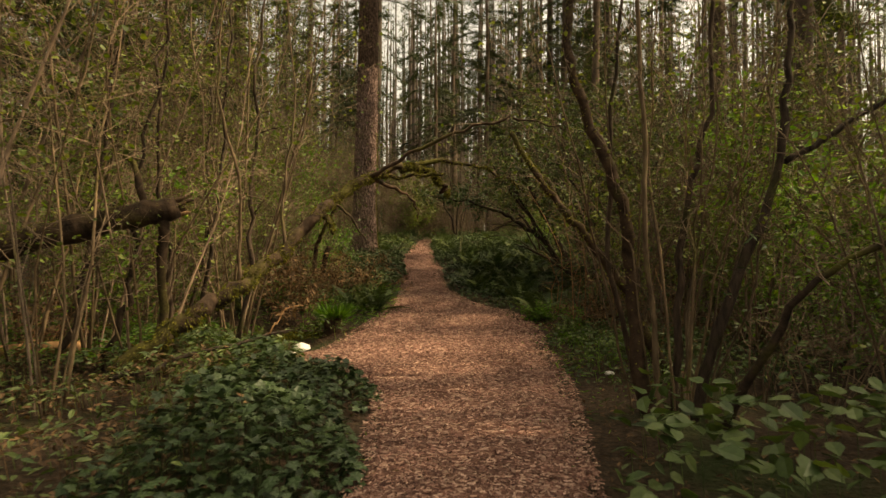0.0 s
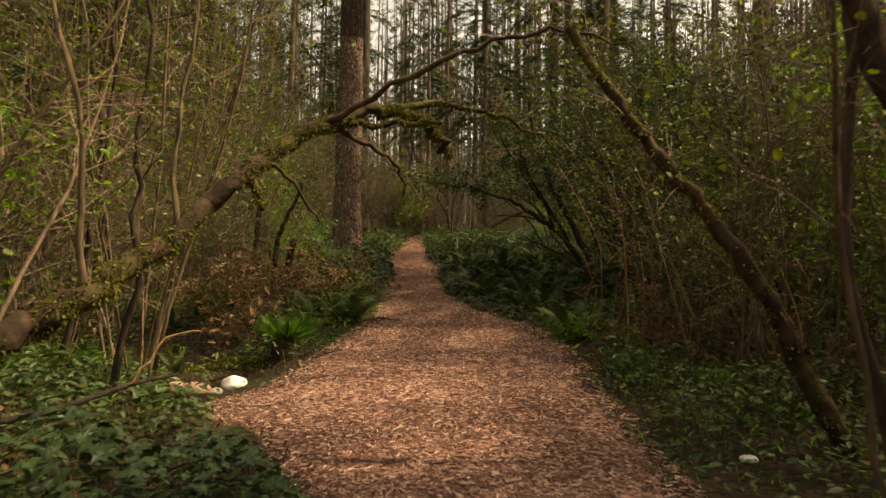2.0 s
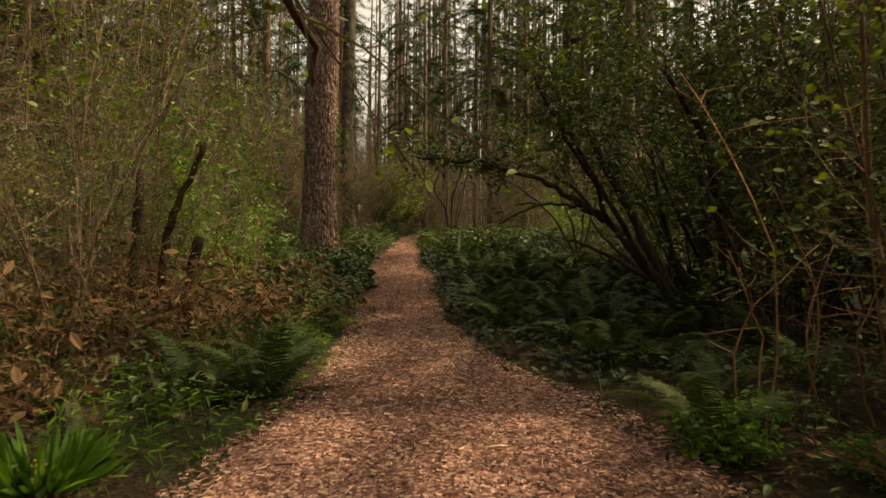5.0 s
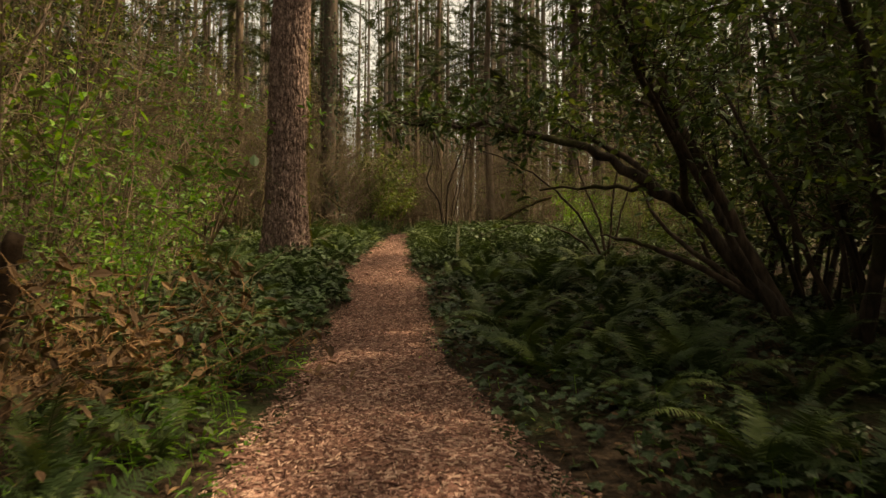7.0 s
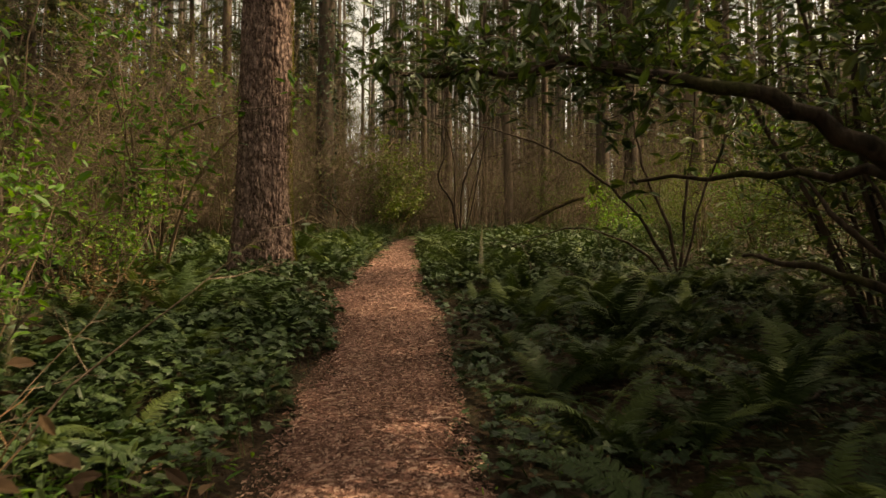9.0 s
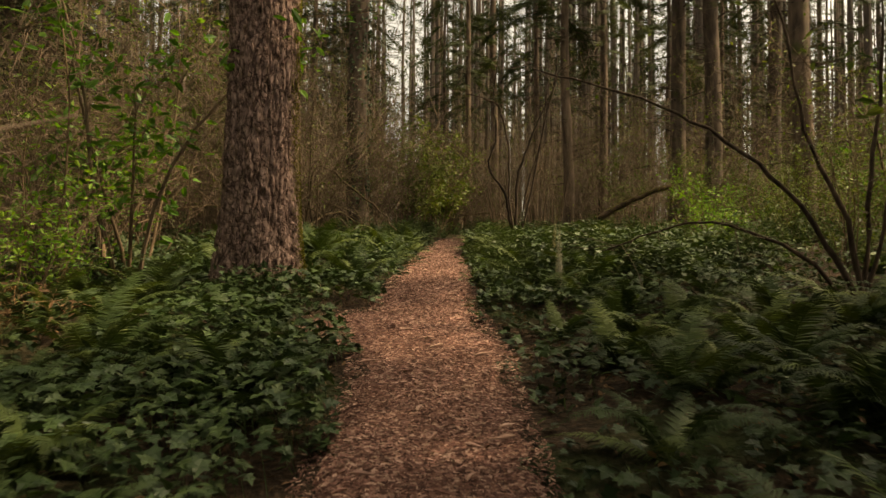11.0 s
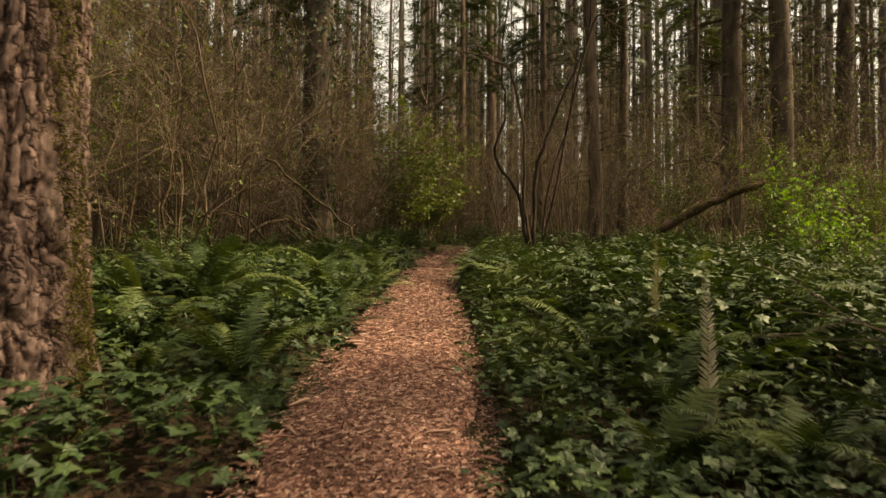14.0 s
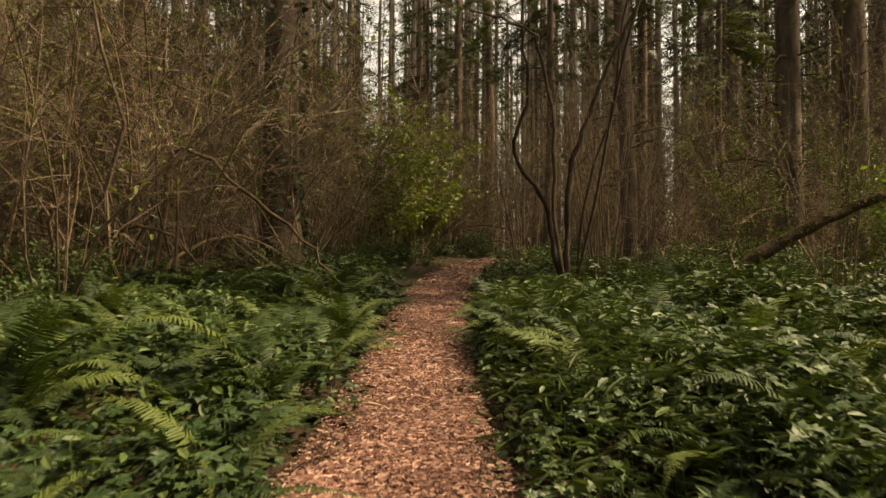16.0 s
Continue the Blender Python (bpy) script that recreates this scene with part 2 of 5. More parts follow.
PINNA = ([(0, 0.055, 0), (0.5, 0.065, 0.02), (1, 0.0, -0.05), (0.5, -0.04, 0.02), (0, -0.055, 0)], [(0, 1, 2, 3, 4)])
SPRAY = ([(0, 0, 0), (0.25, 0.22, -0.02), (0.45, 0.10, -0.03), (0.6, 0.2, -0.08), (1, 0, -0.2), (0.6, -0.2, -0.08), (0.45, -0.10, -0.03), (0.25, -0.22, -0.02)],
         [(0, 1, 2, 6, 7), (2, 3, 4, 5, 6)])
_fing = [(0.0, 0.0, 1.0, 0.0), (0.1, 0.02, 0.42, 0.30), (0.1, -0.02, 0.42, -0.30), (0.32, 0.02, 0.66, 0.27), (0.32, -0.02, 0.66, -0.27), (0.55, 0.02, 0.86, 0.2), (0.55, -0.02, 0.86, -0.2)]
NEEDLES = ([p for a, b, c, d in _fing for p in ((a, b - 0.035, 0), (a, b + 0.035, 0), (c, d, -0.14 * c))], [(3 * i, 3 * i + 1, 3 * i + 2) for i in range(7)])
SLIVER = ([(0, 0.5, 0), (1, 0.5, 0.02), (1, 0, 0.16), (0, 0, 0.18), (0, -0.5, 0), (1, -0.5, -0.02)], [(0, 1, 2, 3), (3, 2, 5, 4)])


def unit(n, flat=1.0):
    """n random directions; flat under 1 squeezes them towards the level."""
    d = nrg.normal(size=(n, 3))
    d[:, 2] *= flat
    return d / np.linalg.norm(d, axis=1, keepdims=True)


def thing(name, label, category, group="", kind=""):
    return tagged(new(name), label, category, group, kind)


# ---- the lie of the land ----
GY = (-60, 0, 6.3, 10.2, 12.5, 16.5, 19.7, 22.8, 25, 29, 34.6, 42.6, 60, 100, 400)
GZ = (-0.6, 0.06, 0.21, 0.36, 0.56, 0.86, 1.12, 1.5, 1.85, 2.4, 2.95, 3.5, 4.4, 5.2, 5.2)
EDGE_Y = (-30, 0, 3.7, 6.3, 7.8, 8.4, 9.8, 10.4, 12, 13, 13.8, 15, 17, 19.5, 21, 22.9, 23.3, 24.1, 24.55, 27, 29.4, 31.3, 34.7, 38, 42, 46, 52, 60)
EDGE_L = (-0.6, -0.55, -0.5, -0.6, -1.3, -1.95, -1.95, -1.5, -1.3, -1.05, -1.0, -1.06, -1.05, -1.2, -1.18, -1.38, -2.1, -2.15, -1.5, -1.55, -1.42, -1.44, -1.38, -1.22, -0.62, 0.2, 2.0, 5)
EDGE_R = (0.85, 0.85, 0.86, 1.26, 1.36, 1.38, 1.5, 1.55, 1.58, 1.25, 0.8, 0.5, 0.1, 0.0, -0.04, -0.08, -0.16, -0.24, -0.3, -0.42, -0.6, -0.6, -0.5, -0.28, 0.02, 0.8, 3, 6.3)


def land(x, y):
    """Height of the ground; numbers or arrays."""
    x, y = np.asarray(x, dtype=float), np.asarray(y, dtype=float)
    z = sum(np.interp(y + d, GY, GZ) for d in (-1.5, -1, -0.5, 0, 0.5, 1, 1.5)) / 7
    out = np.maximum(np.interp(y, EDGE_Y, EDGE_L) - x, x - np.interp(y, EDGE_Y, EDGE_R))
    off = np.clip(out / 1.2, 0, 1)
    z = z + off * (0.06 + 0.05 * np.sin(x * 1.7 + y * 0.9) + 0.06 * np.sin(y * 1.3 - x * 0.7) + 0.03 * np.sin(4.1 * x) * np.sin(3.7 * y))
    z = z - 0.27 * np.clip((-1.3 - x) / 0.9, 0, 1) * np.exp(-((y - 9.9) / 1.1) ** 2)
    z = z - 0.34 * np.exp(-((x + 3.6) / 1.5) ** 2 - ((y - 11.6) / 0.7) ** 2)
    return z + 0.018 * np.sin(5 * x + 1) * np.sin(4 * y)


def off_path(x, y):
    """Metres outside the path's edge; under zero on the path."""
    return np.maximum(np.interp(y, EDGE_Y, EDGE_L) - x, x - np.interp(y, EDGE_Y, EDGE_R))


def lines(fine, step, far, grow=1.35):
    a = list(np.arange(fine[0], fine[1], step)) + [fine[1]]
    d, p, q = step, fine[0], fine[1]
    while q < far:
        d *= grow
        p, q = p - d, q + d
        a = [p] + a + [q]
    return np.array(a)


def grid(xs, ys, zf):
    X, Y = np.meshgrid(xs, ys)
    v = np.stack([X, Y, zf(X, Y)], -1).reshape(-1, 3)
    w = len(xs)
    return v, [(j * w + i, j * w + i + 1, (j + 1) * w + i + 1, (j + 1) * w + i) for j in range(len(ys) - 1) for i in range(w - 1)]


s = Shape()
s.add(*grid(lines((-7, 7), 0.22, 900), lines((-2, 46), 0.25, 900), lambda x, y: land(x, y) - 0.04 * (off_path(x, y) < -0.15)))
ground = tagged(s.ob("ground", ground_mat(), smooth=True), "dark damp forest soil with humus and moss", "ground", kind="structure")

# path: a strip of woodchips that follows the edges, a little uneven
s = Shape()
ys = np.arange(-12, 60, 0.12)
cols = 15
rows_v = []
for y in ys:
    l_, r_ = np.interp(y, EDGE_Y, EDGE_L), np.interp(y, EDGE_Y, EDGE_R)
    l_ += 0.07 * math.sin(y * 2.9) + 0.05 * math.sin(y * 5.1) + 0.04 * math.sin(y * 11.3 + 1)
    r_ += 0.06 * math.sin(y * 3.3 + 1) + 0.05 * math.sin(y * 4.3 + 2) + 0.04 * math.sin(y * 12.7)
    for i in range(cols):
        u = i / (cols - 1)
        x = l_ + (r_ - l_) * u
        edge = min(u, 1 - u) * (r_ - l_)
        rows_v.append((x, y, float(land(x, y)) + 0.03 * min(1, edge / 0.15) - 0.035 * (edge < 0.01) + 0.008 * math.sin(17 * x) * math.sin(15 * y)))
s.add(rows_v, [(j * cols + i, j * cols + i + 1, (j + 1) * cols + i + 1, (j + 1) * cols + i) for j in range(len(ys) - 1) for i in range(cols - 1)])
path = tagged(s.ob("path", path_mat(), smooth=True), "trodden footpath of reddish-brown wood chips", "path", kind="structure")

# ---- trees ----


def fir_trunk(s, h, r, seed, sides=14, lean=(0, 0)):
    q = random.Random(seed)
    pts, rads = [], []
    for i in range(13):
        t = (i / 12) ** 1.3
        pts.append((lean[0] * t * h + 0.06 * math.sin(i + seed), lean[1] * t * h + 0.06 * math.cos(1.3 * i + seed), -0.3 + t * h))
        rads.append(r * (1 - 0.86 * t) * (1 + 0.35 * math.exp(-t * h / 0.45)))
    s.tube(pts, rads, sides)


def fir_crown(s, h, low, reach, n, q, dead=18):
    """Drooping branches with flat sprays of needles; a few bare ones below."""
    for i in range(n):
        u = (i + q.random()) / n
        z = low + (h - low) * u
        L = reach * (1 - u) ** 0.8 * q.uniform(0.65, 1.1) + 0.3
        a = q.uniform(0, 2 * math.pi)
        d = np.array([math.cos(a), math.sin(a), 0])
        p0 = np.array([0, 0, z])
        k = max(5, int(L * 6))
        tt = np.linspace(0.2, 1, k)
        P = p0 + d * (L * tt)[:, None] + np.array([0, 0, 1.0]) * (0.15 * L * tt - 0.5 * L * tt ** 2)[:, None]
        s.tube([p0, P[k // 2], P[-1]], [0.035, 0.02, 0.006], 3, False)
        for sgn in (-1, 1):
            al = d + sgn * np.array([-d[1], d[0], 0]) * nrg.uniform(0.4, 1.3, (k, 1)) + nrg.normal(size=(k, 3)) * 0.2 + np.array([0, 0, -0.25])
            s.leaves(P, al, np.array([0, 0, 1.0]) + nrg.normal(size=(k, 3)) * 0.35, nrg.uniform(0.45, 0.95, k), NEEDLES)


def bare_branches(s, q, lo, hi, n, r, L):
    for i in range(n):
        z, a = q.uniform(lo, hi), q.uniform(0, 6.283)
        l = q.uniform(0.3, 1) * L
        d = Vector((math.cos(a), math.sin(a), 0))
        p = [Vector((0, 0, z)) + d * r * 0.7, Vector((0, 0, z + q.uniform(-0.1, 0.15))) + d * l * 0.5, Vector((0, 0, z + q.uniform(-0.5, 0.1))) + d * l]
        s.tube(p, [0.022, 0.014, 0.005], 4, False)
        for j in range(4):
            b0 = p[1].lerp(p[2], q.random())
            s.tube([b0, b0 + Vector((q.uniform(-1, 1), q.uniform(-1, 1), q.uniform(-0.5, 0.3))) * 0.4 * L / 1.5], [0.007, 0.003], 3, False)


def fir_tree(seed, h, r, low, label):
    q = random.Random(seed)
    t = thing("fir_tree", label, "tree", "tall firs of the wood")
    s = Shape()
    fir_trunk(s, h, r, seed, lean=(q.uniform(-0.012, 0.012), q.uniform(-0.012, 0.012)))
    s.ob("trunk", FIR_BARK, t, True)
    s = Shape()
    bare_branches(s, q, 2.0, low + 4, 64, r, 2.1)
    tagged(s.ob("dead_twig_mass", DARK_STEM, t), kind="stuff")
    s = Shape()
    fir_crown(s, h, low, 3.2, 62, q)
    s.ob("crown", NEEDLE, t)
    return t


def place(ob, x, y, turn=0.0, size=1.0, sink=0.0, lean=0.0):
    return pose(x, y, float(land(x, y)) - sink, lean, 0, turn) @ Matrix.Scale(size, 4)


firs = [fir_tree(11, 31, 0.30, 9.5, "tall slender fir with grey-brown furrowed bark"),
        fir_tree(12, 34, 0.36, 11.0, "tall fir with dark furrowed bark and bare lower twigs"),
        fir_tree(13, 28, 0.22, 8.0, "thin straight fir with dark trunk"),
        fir_tree(14, 17, 0.17, 2.6, "young fir with drooping dark boughs low down")]
# x over 8.5 with y under 21: unseen firs added to shade the ground
hand_placed = [(6.46, 39.0, 0, 0.95), (7.2, 38.0, 1, 0.8), (8.05, 34.2, 0, 1.0), (2.6, 37.6, 2, 0.8), (10.5, 41, 1, 1),
         (-0.6, 53, 1, 0.8), (0.9, 56, 0, 1.0), (-2.2, 58, 2, 1.0), (-5.2, 44, 0, 0.9), (2.6, 48, 2, 1.0), (-8.3, 40, 1, 0.9), (-10.5, 33, 0, 1),
         (5.6, 47, 1, 0.8), (-7.2, 52, 2, 1.1), (9.5, 50, 2, 1.0), (-13, 26, 1, 1.0), (14, 25, 0, 1.0), (9.5, 12.8, 1, 1.0), (8.9, 15.8, 0, 1.0), (9.6, 2.9, 1, 1.0), (11.2, 4.6, 0, 1.0), (8.9, 0.6, 2, 1), (-9.5, 19.5, 2, 1.0),
         (8.8, 20.6, 0, 1.0), (14.5, 6.6, 1, 1.0), (-8.4, 11.2, 3, 1.0), (-7.9, 15.6, 3, 0.95), (-10.6, 13.2, 3, 1.15), (-9.6, 23.2, 3, 1.0), (-11.6, 26.4, 3, 1.1), (-10.2, 30.4, 3, 0.9), (-12.4, 35, 3, 1.1), (-7.6, 46, 3, 1.0), (-10.8, 43, 3, 1.1)]
taken = []
first_use = set()


def put_fir(x, y, k, sc, turn):
    m = place(firs[k], x, y, turn, sc)
    if k in first_use:
        copy_thing(firs[k], m)
    else:
        first_use.add(k)
        firs[k].matrix_basis = m
    taken.append((x, y))


for x, y, k, sc in hand_placed:
    put_fir(x, y, k, sc, rng.uniform(0, 360))
tries = 0
while len(taken) < 112 and tries < 6000:
    tries += 1
    x, y = rng.uniform(-46, 46), rng.uniform(-30, 66)
    gap = abs((x + 0.5) / max(1, y - 18) + 0.118) < 0.013 and y > 20
    if (9 < x < 25 and 27.3 < y < 45) or abs(x + 0.4) < 8.5 - (2.5 if y > 42 else 0) or gap or any((x - a) ** 2 + (y - b) ** 2 < 7 for a, b in taken):
        continue
    put_fir(x, y, rng.randrange(3), rng.uniform(0.8, 1.2), rng.uniform(0, 360))

# far woods, all round
s, c, w = Shape(), Shape(), Shape()
for i in range(1180):
    for k in range(30):
        a, d = (rng.uniform(0, 6.283) if i % 3 == 0 else rng.uniform(-0.75, 0.75)), rng.uniform(44, 125)
        x, y = d * math.sin(a), 18 + d * math.cos(a)
        if y > 20 and abs((x + 0.5) / (y - 18) + 0.118) < 0.009:
            continue
        break
    z, h, r = float(land(x, y)), rng.uniform(24, 36), rng.uniform(0.14, 0.34)
    s.tube([(x, y, z - 0.3), (x + rng.uniform(-.3, .3), y, z + h * 0.5), (x, y, z + h)], [r, r * 0.65, 0.03], 7)
    if d < 95:
        for k in range(12):
            b, l, zz = rng.uniform(0, 6.283), rng.uniform(0.8, 2.6), z + rng.uniform(2.5, 15)
            w.tube([(x, y, zz), (x + l * math.cos(b), y + l * math.sin(b), zz + rng.uniform(-0.9, 0.3))], [0.03, 0.012], 3, False)
    n = 55 if d < 90 else 34
    u = nrg.uniform(0.3, 1, n)
    aa = nrg.uniform(0, 6.283, n)
    rr = 3.2 * (1.05 - u) * nrg.uniform(0.2, 1, n)
    P = np.stack([x + rr * np.cos(aa), y + rr * np.sin(aa), z + h * u], 1)
    D = np.stack([np.cos(aa), np.sin(aa), nrg.uniform(-0.9, 0, n)], 1)
    c.leaves(P, D, unit(n) + np.array([0, 0, 1]), nrg.uniform(0.7, 1.7, n), NEEDLES)
far = thing("far_woods", "dense distant stand of firs with thin dark trunks", "trees", kind="stuff")
s.ob("far_trunks", FAR_BARK, far)
w.ob("far_dead_twigs", FAR_BARK, far)
c.ob("far_crowns", NEEDLE, far)

# brushwood between the far trunks
s, c = Shape(), Shape()
for i in range(800):
    a, d = (rng.uniform(0, 6.283) if i % 4 == 0 else rng.uniform(-0.8, 0.8)), rng.uniform(30, 78)
    x, y = -0.5 + d * math.sin(a), 16 + d * math.cos(a)
    if off_path(x, y) < 2.2:
        continue
    z = float(land(x, y)) - 0.1
    for k in range(7):
        h, p, o = rng.uniform(2.0, 7.5), rng.uniform(-0.5, 0.5), rng.uniform(-0.5, 0.5)
        lx, ly = rng.gauss(0, 2.2), rng.gauss(0, 2.2)
        m = (x + p + lx * 0.4, y + o + ly * 0.4, z + h * 0.6)
        r = rng.uniform(0.01, 0.028)
        s.tube([(x + p, y + o, z), m, (x + p + lx, y + o + ly, z + h)], [r, r * 0.7, r * 0.3], 3, False)
        for j in range(7):
            f = rng.uniform(0.2, 1.2)
            b = (x + p + (m[0] - x - p) * f, y + o + (m[1] - y - o) * f, z + h * 0.6 * f)
            e = (b[0] + rng.gauss(0, 1.0), b[1] + rng.gauss(0, 1.0), b[2] + rng.gauss(0.1, 0.7))
            s.tube([b, e], [r * 0.5, r * 0.25], 3, False)
    n = 12
    c.leaves(np.array([x, y, z + 1.6]) + nrg.normal(size=(n, 3)) * np.array([0.7, 0.7, 1.1]), unit(n, 0.5), unit(n) + np.array([0, 0, 1]), nrg.uniform(0.1, 0.24, n), BROAD)
bw = thing("far_brushwood", "brown leafless brush filling the wood between trunks", "brush", kind="stuff")
s.ob("far_stems", TWIG, bw)
c.ob("far_leaves", SPRING, bw)

# the great fir beside the path
BX, BY, BR = -3.1, 25.45, 0.485


def great_fir():
    t = thing("big_fir_tree", "massive fir with thick reddish-brown plated bark beside path", "tree")
    s = Shape()
    sides, rows_, v = 270, 400, []
    for j in range(rows_):
        z = -0.3 + 8.0 * (j / (rows_ - 1)) ** 1.15
        for k in range(sides):
            a = 2 * math.pi * k / sides
            r = BR * (1 - 0.024 * z) * (1 + 0.42 * math.exp(-max(z, 0) / 0.6) * (0.8 + 0.35 * math.sin(5 * a + 1)))
            ca, sa = math.cos(a), math.sin(a)
            wob = noise.noise((ca * 3, sa * 3, z * 1.6)) * 0.5 + noise.noise((ca * 14, sa * 14, z * 12)) * 0.09
            f, cells = noise.voronoi((ca * 5.4 + wob, sa * 5.4 - wob, z * 1.9 + wob * 0.9))
            ridge = min(1.0, max(0.0, f[1] - f[0] - 0.03) * 8.0) * (0.75 + 0.25 * math.sin(cells[0][0] * 37 + cells[0][2] * 23))
            f2, small = noise.voronoi((ca * 15 + wob * 2, sa * 15, z * 11 + wob))
            flake = 0.5 + 0.5 * math.sin(small[0][0] * 91 + small[0][1] * 57 + small[0][2] * 33)
            d = 0.06 * ridge + (0.016 * flake - 0.006 * (f2[1] - f2[0] < 0.09)) * (0.3 + 0.7 * ridge) + 0.010 * noise.noise((ca * 30, sa * 30, z * 24)) - 0.06
            v.append(((r + d) * ca + 0.012 * z, (r + d) * sa, z))
    s.add(v, [(j * sides + k, j * sides + (k + 1) % sides, (j + 1) * sides + (k + 1) % sides, (j + 1) * sides + k) for j in range(rows_ - 1) for k in range(sides)])
    s.ob("trunk", BIG_BARK, t, True)
    s = Shape()
    s.tube([(0.09, 0, 7.6), (0.2, 0, 20), (0.3, 0, 36)], [BR * 0.84, BR * 0.5, 0.05], 20)
    s.ob("upper_trunk", BIG_BARK, t, True)
    s = Shape()
    fir_crown(s, 36, 12, 4.5, 120, random.Random(5))
    s.ob("crown", NEEDLE, t)
    # moss down the right side; its yellow strip also paints the sunlit edge
    s = Shape()
    n = 9000
    z = nrg.uniform(0, 1, n) ** 1.7 * 5
    a = nrg.normal(-0.1, 0.16, n) + 0.12 * np.sin(z * 2)
    r = BR * (1 - 0.024 * z) * (1 + 0.40 * np.exp(-z / 0.6)) + 0.005
    P = np.stack([r * np.cos(a) + 0.012 * z, r * np.sin(a), z], 1)
    s.leaves(P, unit(n) + np.stack([np.cos(a), np.sin(a), -0.5 + 0 * a], 1), unit(n), nrg.uniform(0.008, 0.024, n), SIMPLE)
    tagged(s.ob("moss", MOSS, t, False, "yellow-green moss strip, also standing in for the sunlit trunk edge"), kind="stuff")
    t.matrix_basis = pose(BX, BY, float(land(BX, BY)))
    return t


great_fir()

# fir wrapped in ivy
ivied = thing("ivy_clad_fir", "fir trunk wrapped in dense dark ivy", "tree")
s = Shape()
fir_trunk(s, 33, 0.34, 21)
s.ob("trunk", FIR_BARK, ivied, True)
s = Shape()
fir_crown(s, 33, 12, 3.2, 60, random.Random(21))
s.ob("crown", NEEDLE, ivied)
s = Shape()
n = 1700
z = nrg.uniform(0, 1, n) ** 1.1 * 11
a = nrg.uniform(0, 6.283, n)
r = 0.33 * (1 - 0.03 * z) + nrg.uniform(0.02, 0.16, n) * (0.6 + 0.4 * np.sin(z * 2.1 + a))
s.leaves(np.stack([r * np.cos(a), r * np.sin(a), z], 1), unit(n, 0.6) + np.array([0, 0, -0.5]), np.stack([np.cos(a), np.sin(a), 0.5 + 0 * a], 1), nrg.uniform(0.06, 0.12, n), LOBED)
tagged(s.ob("climbing_ivy", IVY, ivied), kind="stuff")
ivied.matrix_basis = place(ivied, -3.8, 36.5)

# ---- shrubs ----


def wander(q, p, d, L, n, bend, droop=0.0):
    """A crooked line from p along d."""
    p, d, out = Vector(p), Vector(d).normalized(), [Vector(p)]
    for i in range(n):
        d = (d + Vector((q.gauss(0, bend), q.gauss(0, bend), q.gauss(0, bend) - droop))).normalized()
        p = p + d * (L / n)
        out.append(p.copy())
    return out


def twiggy(s, q, line, count, L, r, hold, droop=0.02, sub=2, start=0.25):
    """Twigs along a stem; hold gathers the places for leaves."""
    n = len(line) - 1
    for i in range(count):
        u = q.uniform(start, 1) * n
        k = min(int(u), n - 1)
        p = line[k].lerp(line[k + 1], u - k)
        ax = (line[k + 1] - line[k]).normalized()
        d = (ax * 0.6 + Vector((q.gauss(0, 1), q.gauss(0, 1), q.gauss(0.2, 0.6))).normalized()).normalized()
        l = L * q.uniform(0.4, 1.1)
        w = wander(q, p, d, l, 3, 0.16, droop)
        s.tube(w, [r, r * 0.75, r * 0.5, r * 0.3], 3, False)
        hold.extend((w[1], w[2], w[3]))
        for j in range(sub):
            b = w[q.randrange(1, 3)]
            x = wander(q, b, (d + Vector((q.gauss(0, 0.8), q.gauss(0, 0.8), q.gauss(0, 0.6)))), l * 0.5, 2, 0.2, droop)
            s.tube(x, [r * 0.6, r * 0.45, r * 0.25], 3, False)
            hold.extend((x[1], x[2]))


def shrub(name, label, category, group, seed, stems, h, spread, r, leaf, form, per, size, twigs=12, twig_len=0.8, bark=None, bend=0.1, width=1.0):
    """Many stems from one stool, twigs, and leaves round the twigs (per: leaves for each twig point)."""
    q = random.Random(seed)
    t = thing(name, label, category, group)
    hold, tw = [], Shape()
    for i in range(stems):
        a = q.uniform(0, 6.283)
        o = Vector((math.cos(a), math.sin(a), 0))
        w = wander(q, o * q.uniform(0.03, 0.25) + Vector((0, 0, -0.1)), o * spread * q.uniform(0.2, 1) + Vector((0, 0, 1)), h * q.uniform(0.65, 1.1), 7, bend, -0.02 if spread < 0.5 else 0.06)
        rr = r * q.uniform(0.5, 1.2)
        s = Shape() if i < 4 else tw
        s.tube(w, [rr * (1 - 0.11 * k) for k in range(8)], 6)
        if i < 4:
            s.ob("stem", bark or STEM, t, True)
        twiggy(tw, q, w, twigs, twig_len, 0.0038 + r * 0.06, hold)
    tagged(tw.ob("twig_mass", TWIG if bark is None else bark, t), kind="stuff")
    if per:
        lv = Shape()
        P = np.repeat(np.array([tuple(p) for p in hold]), max(1, int(round(per))), 0) if per >= 1 else np.array([tuple(p) for p in hold if q.random() < per])
        P = P + nrg.normal(size=P.shape) * 0.05
        n = len(P)
        lv.leaves(P, unit(n, 0.6), unit(n) * 0.8 + np.array([0, 0, 1]), nrg.uniform(0.6, 1.2, n) * size, form, width)
        tagged(lv.ob("foliage", leaf, t), kind="stuff")
    return t


def scatter(protos, spots, sizes=(0.8, 1.2)):
    """Sets each prototype down once and copies the rest."""
    used = set()
    for i, (x, y) in enumerate(spots):
        k = i % len(protos)
        m = place(protos[k], x, y, rng.uniform(0, 360), rng.uniform(*sizes), 0.03)
        if k in used:
            copy_thing(protos[k], m)
        else:
            used.add(k)
            protos[k].matrix_basis = m


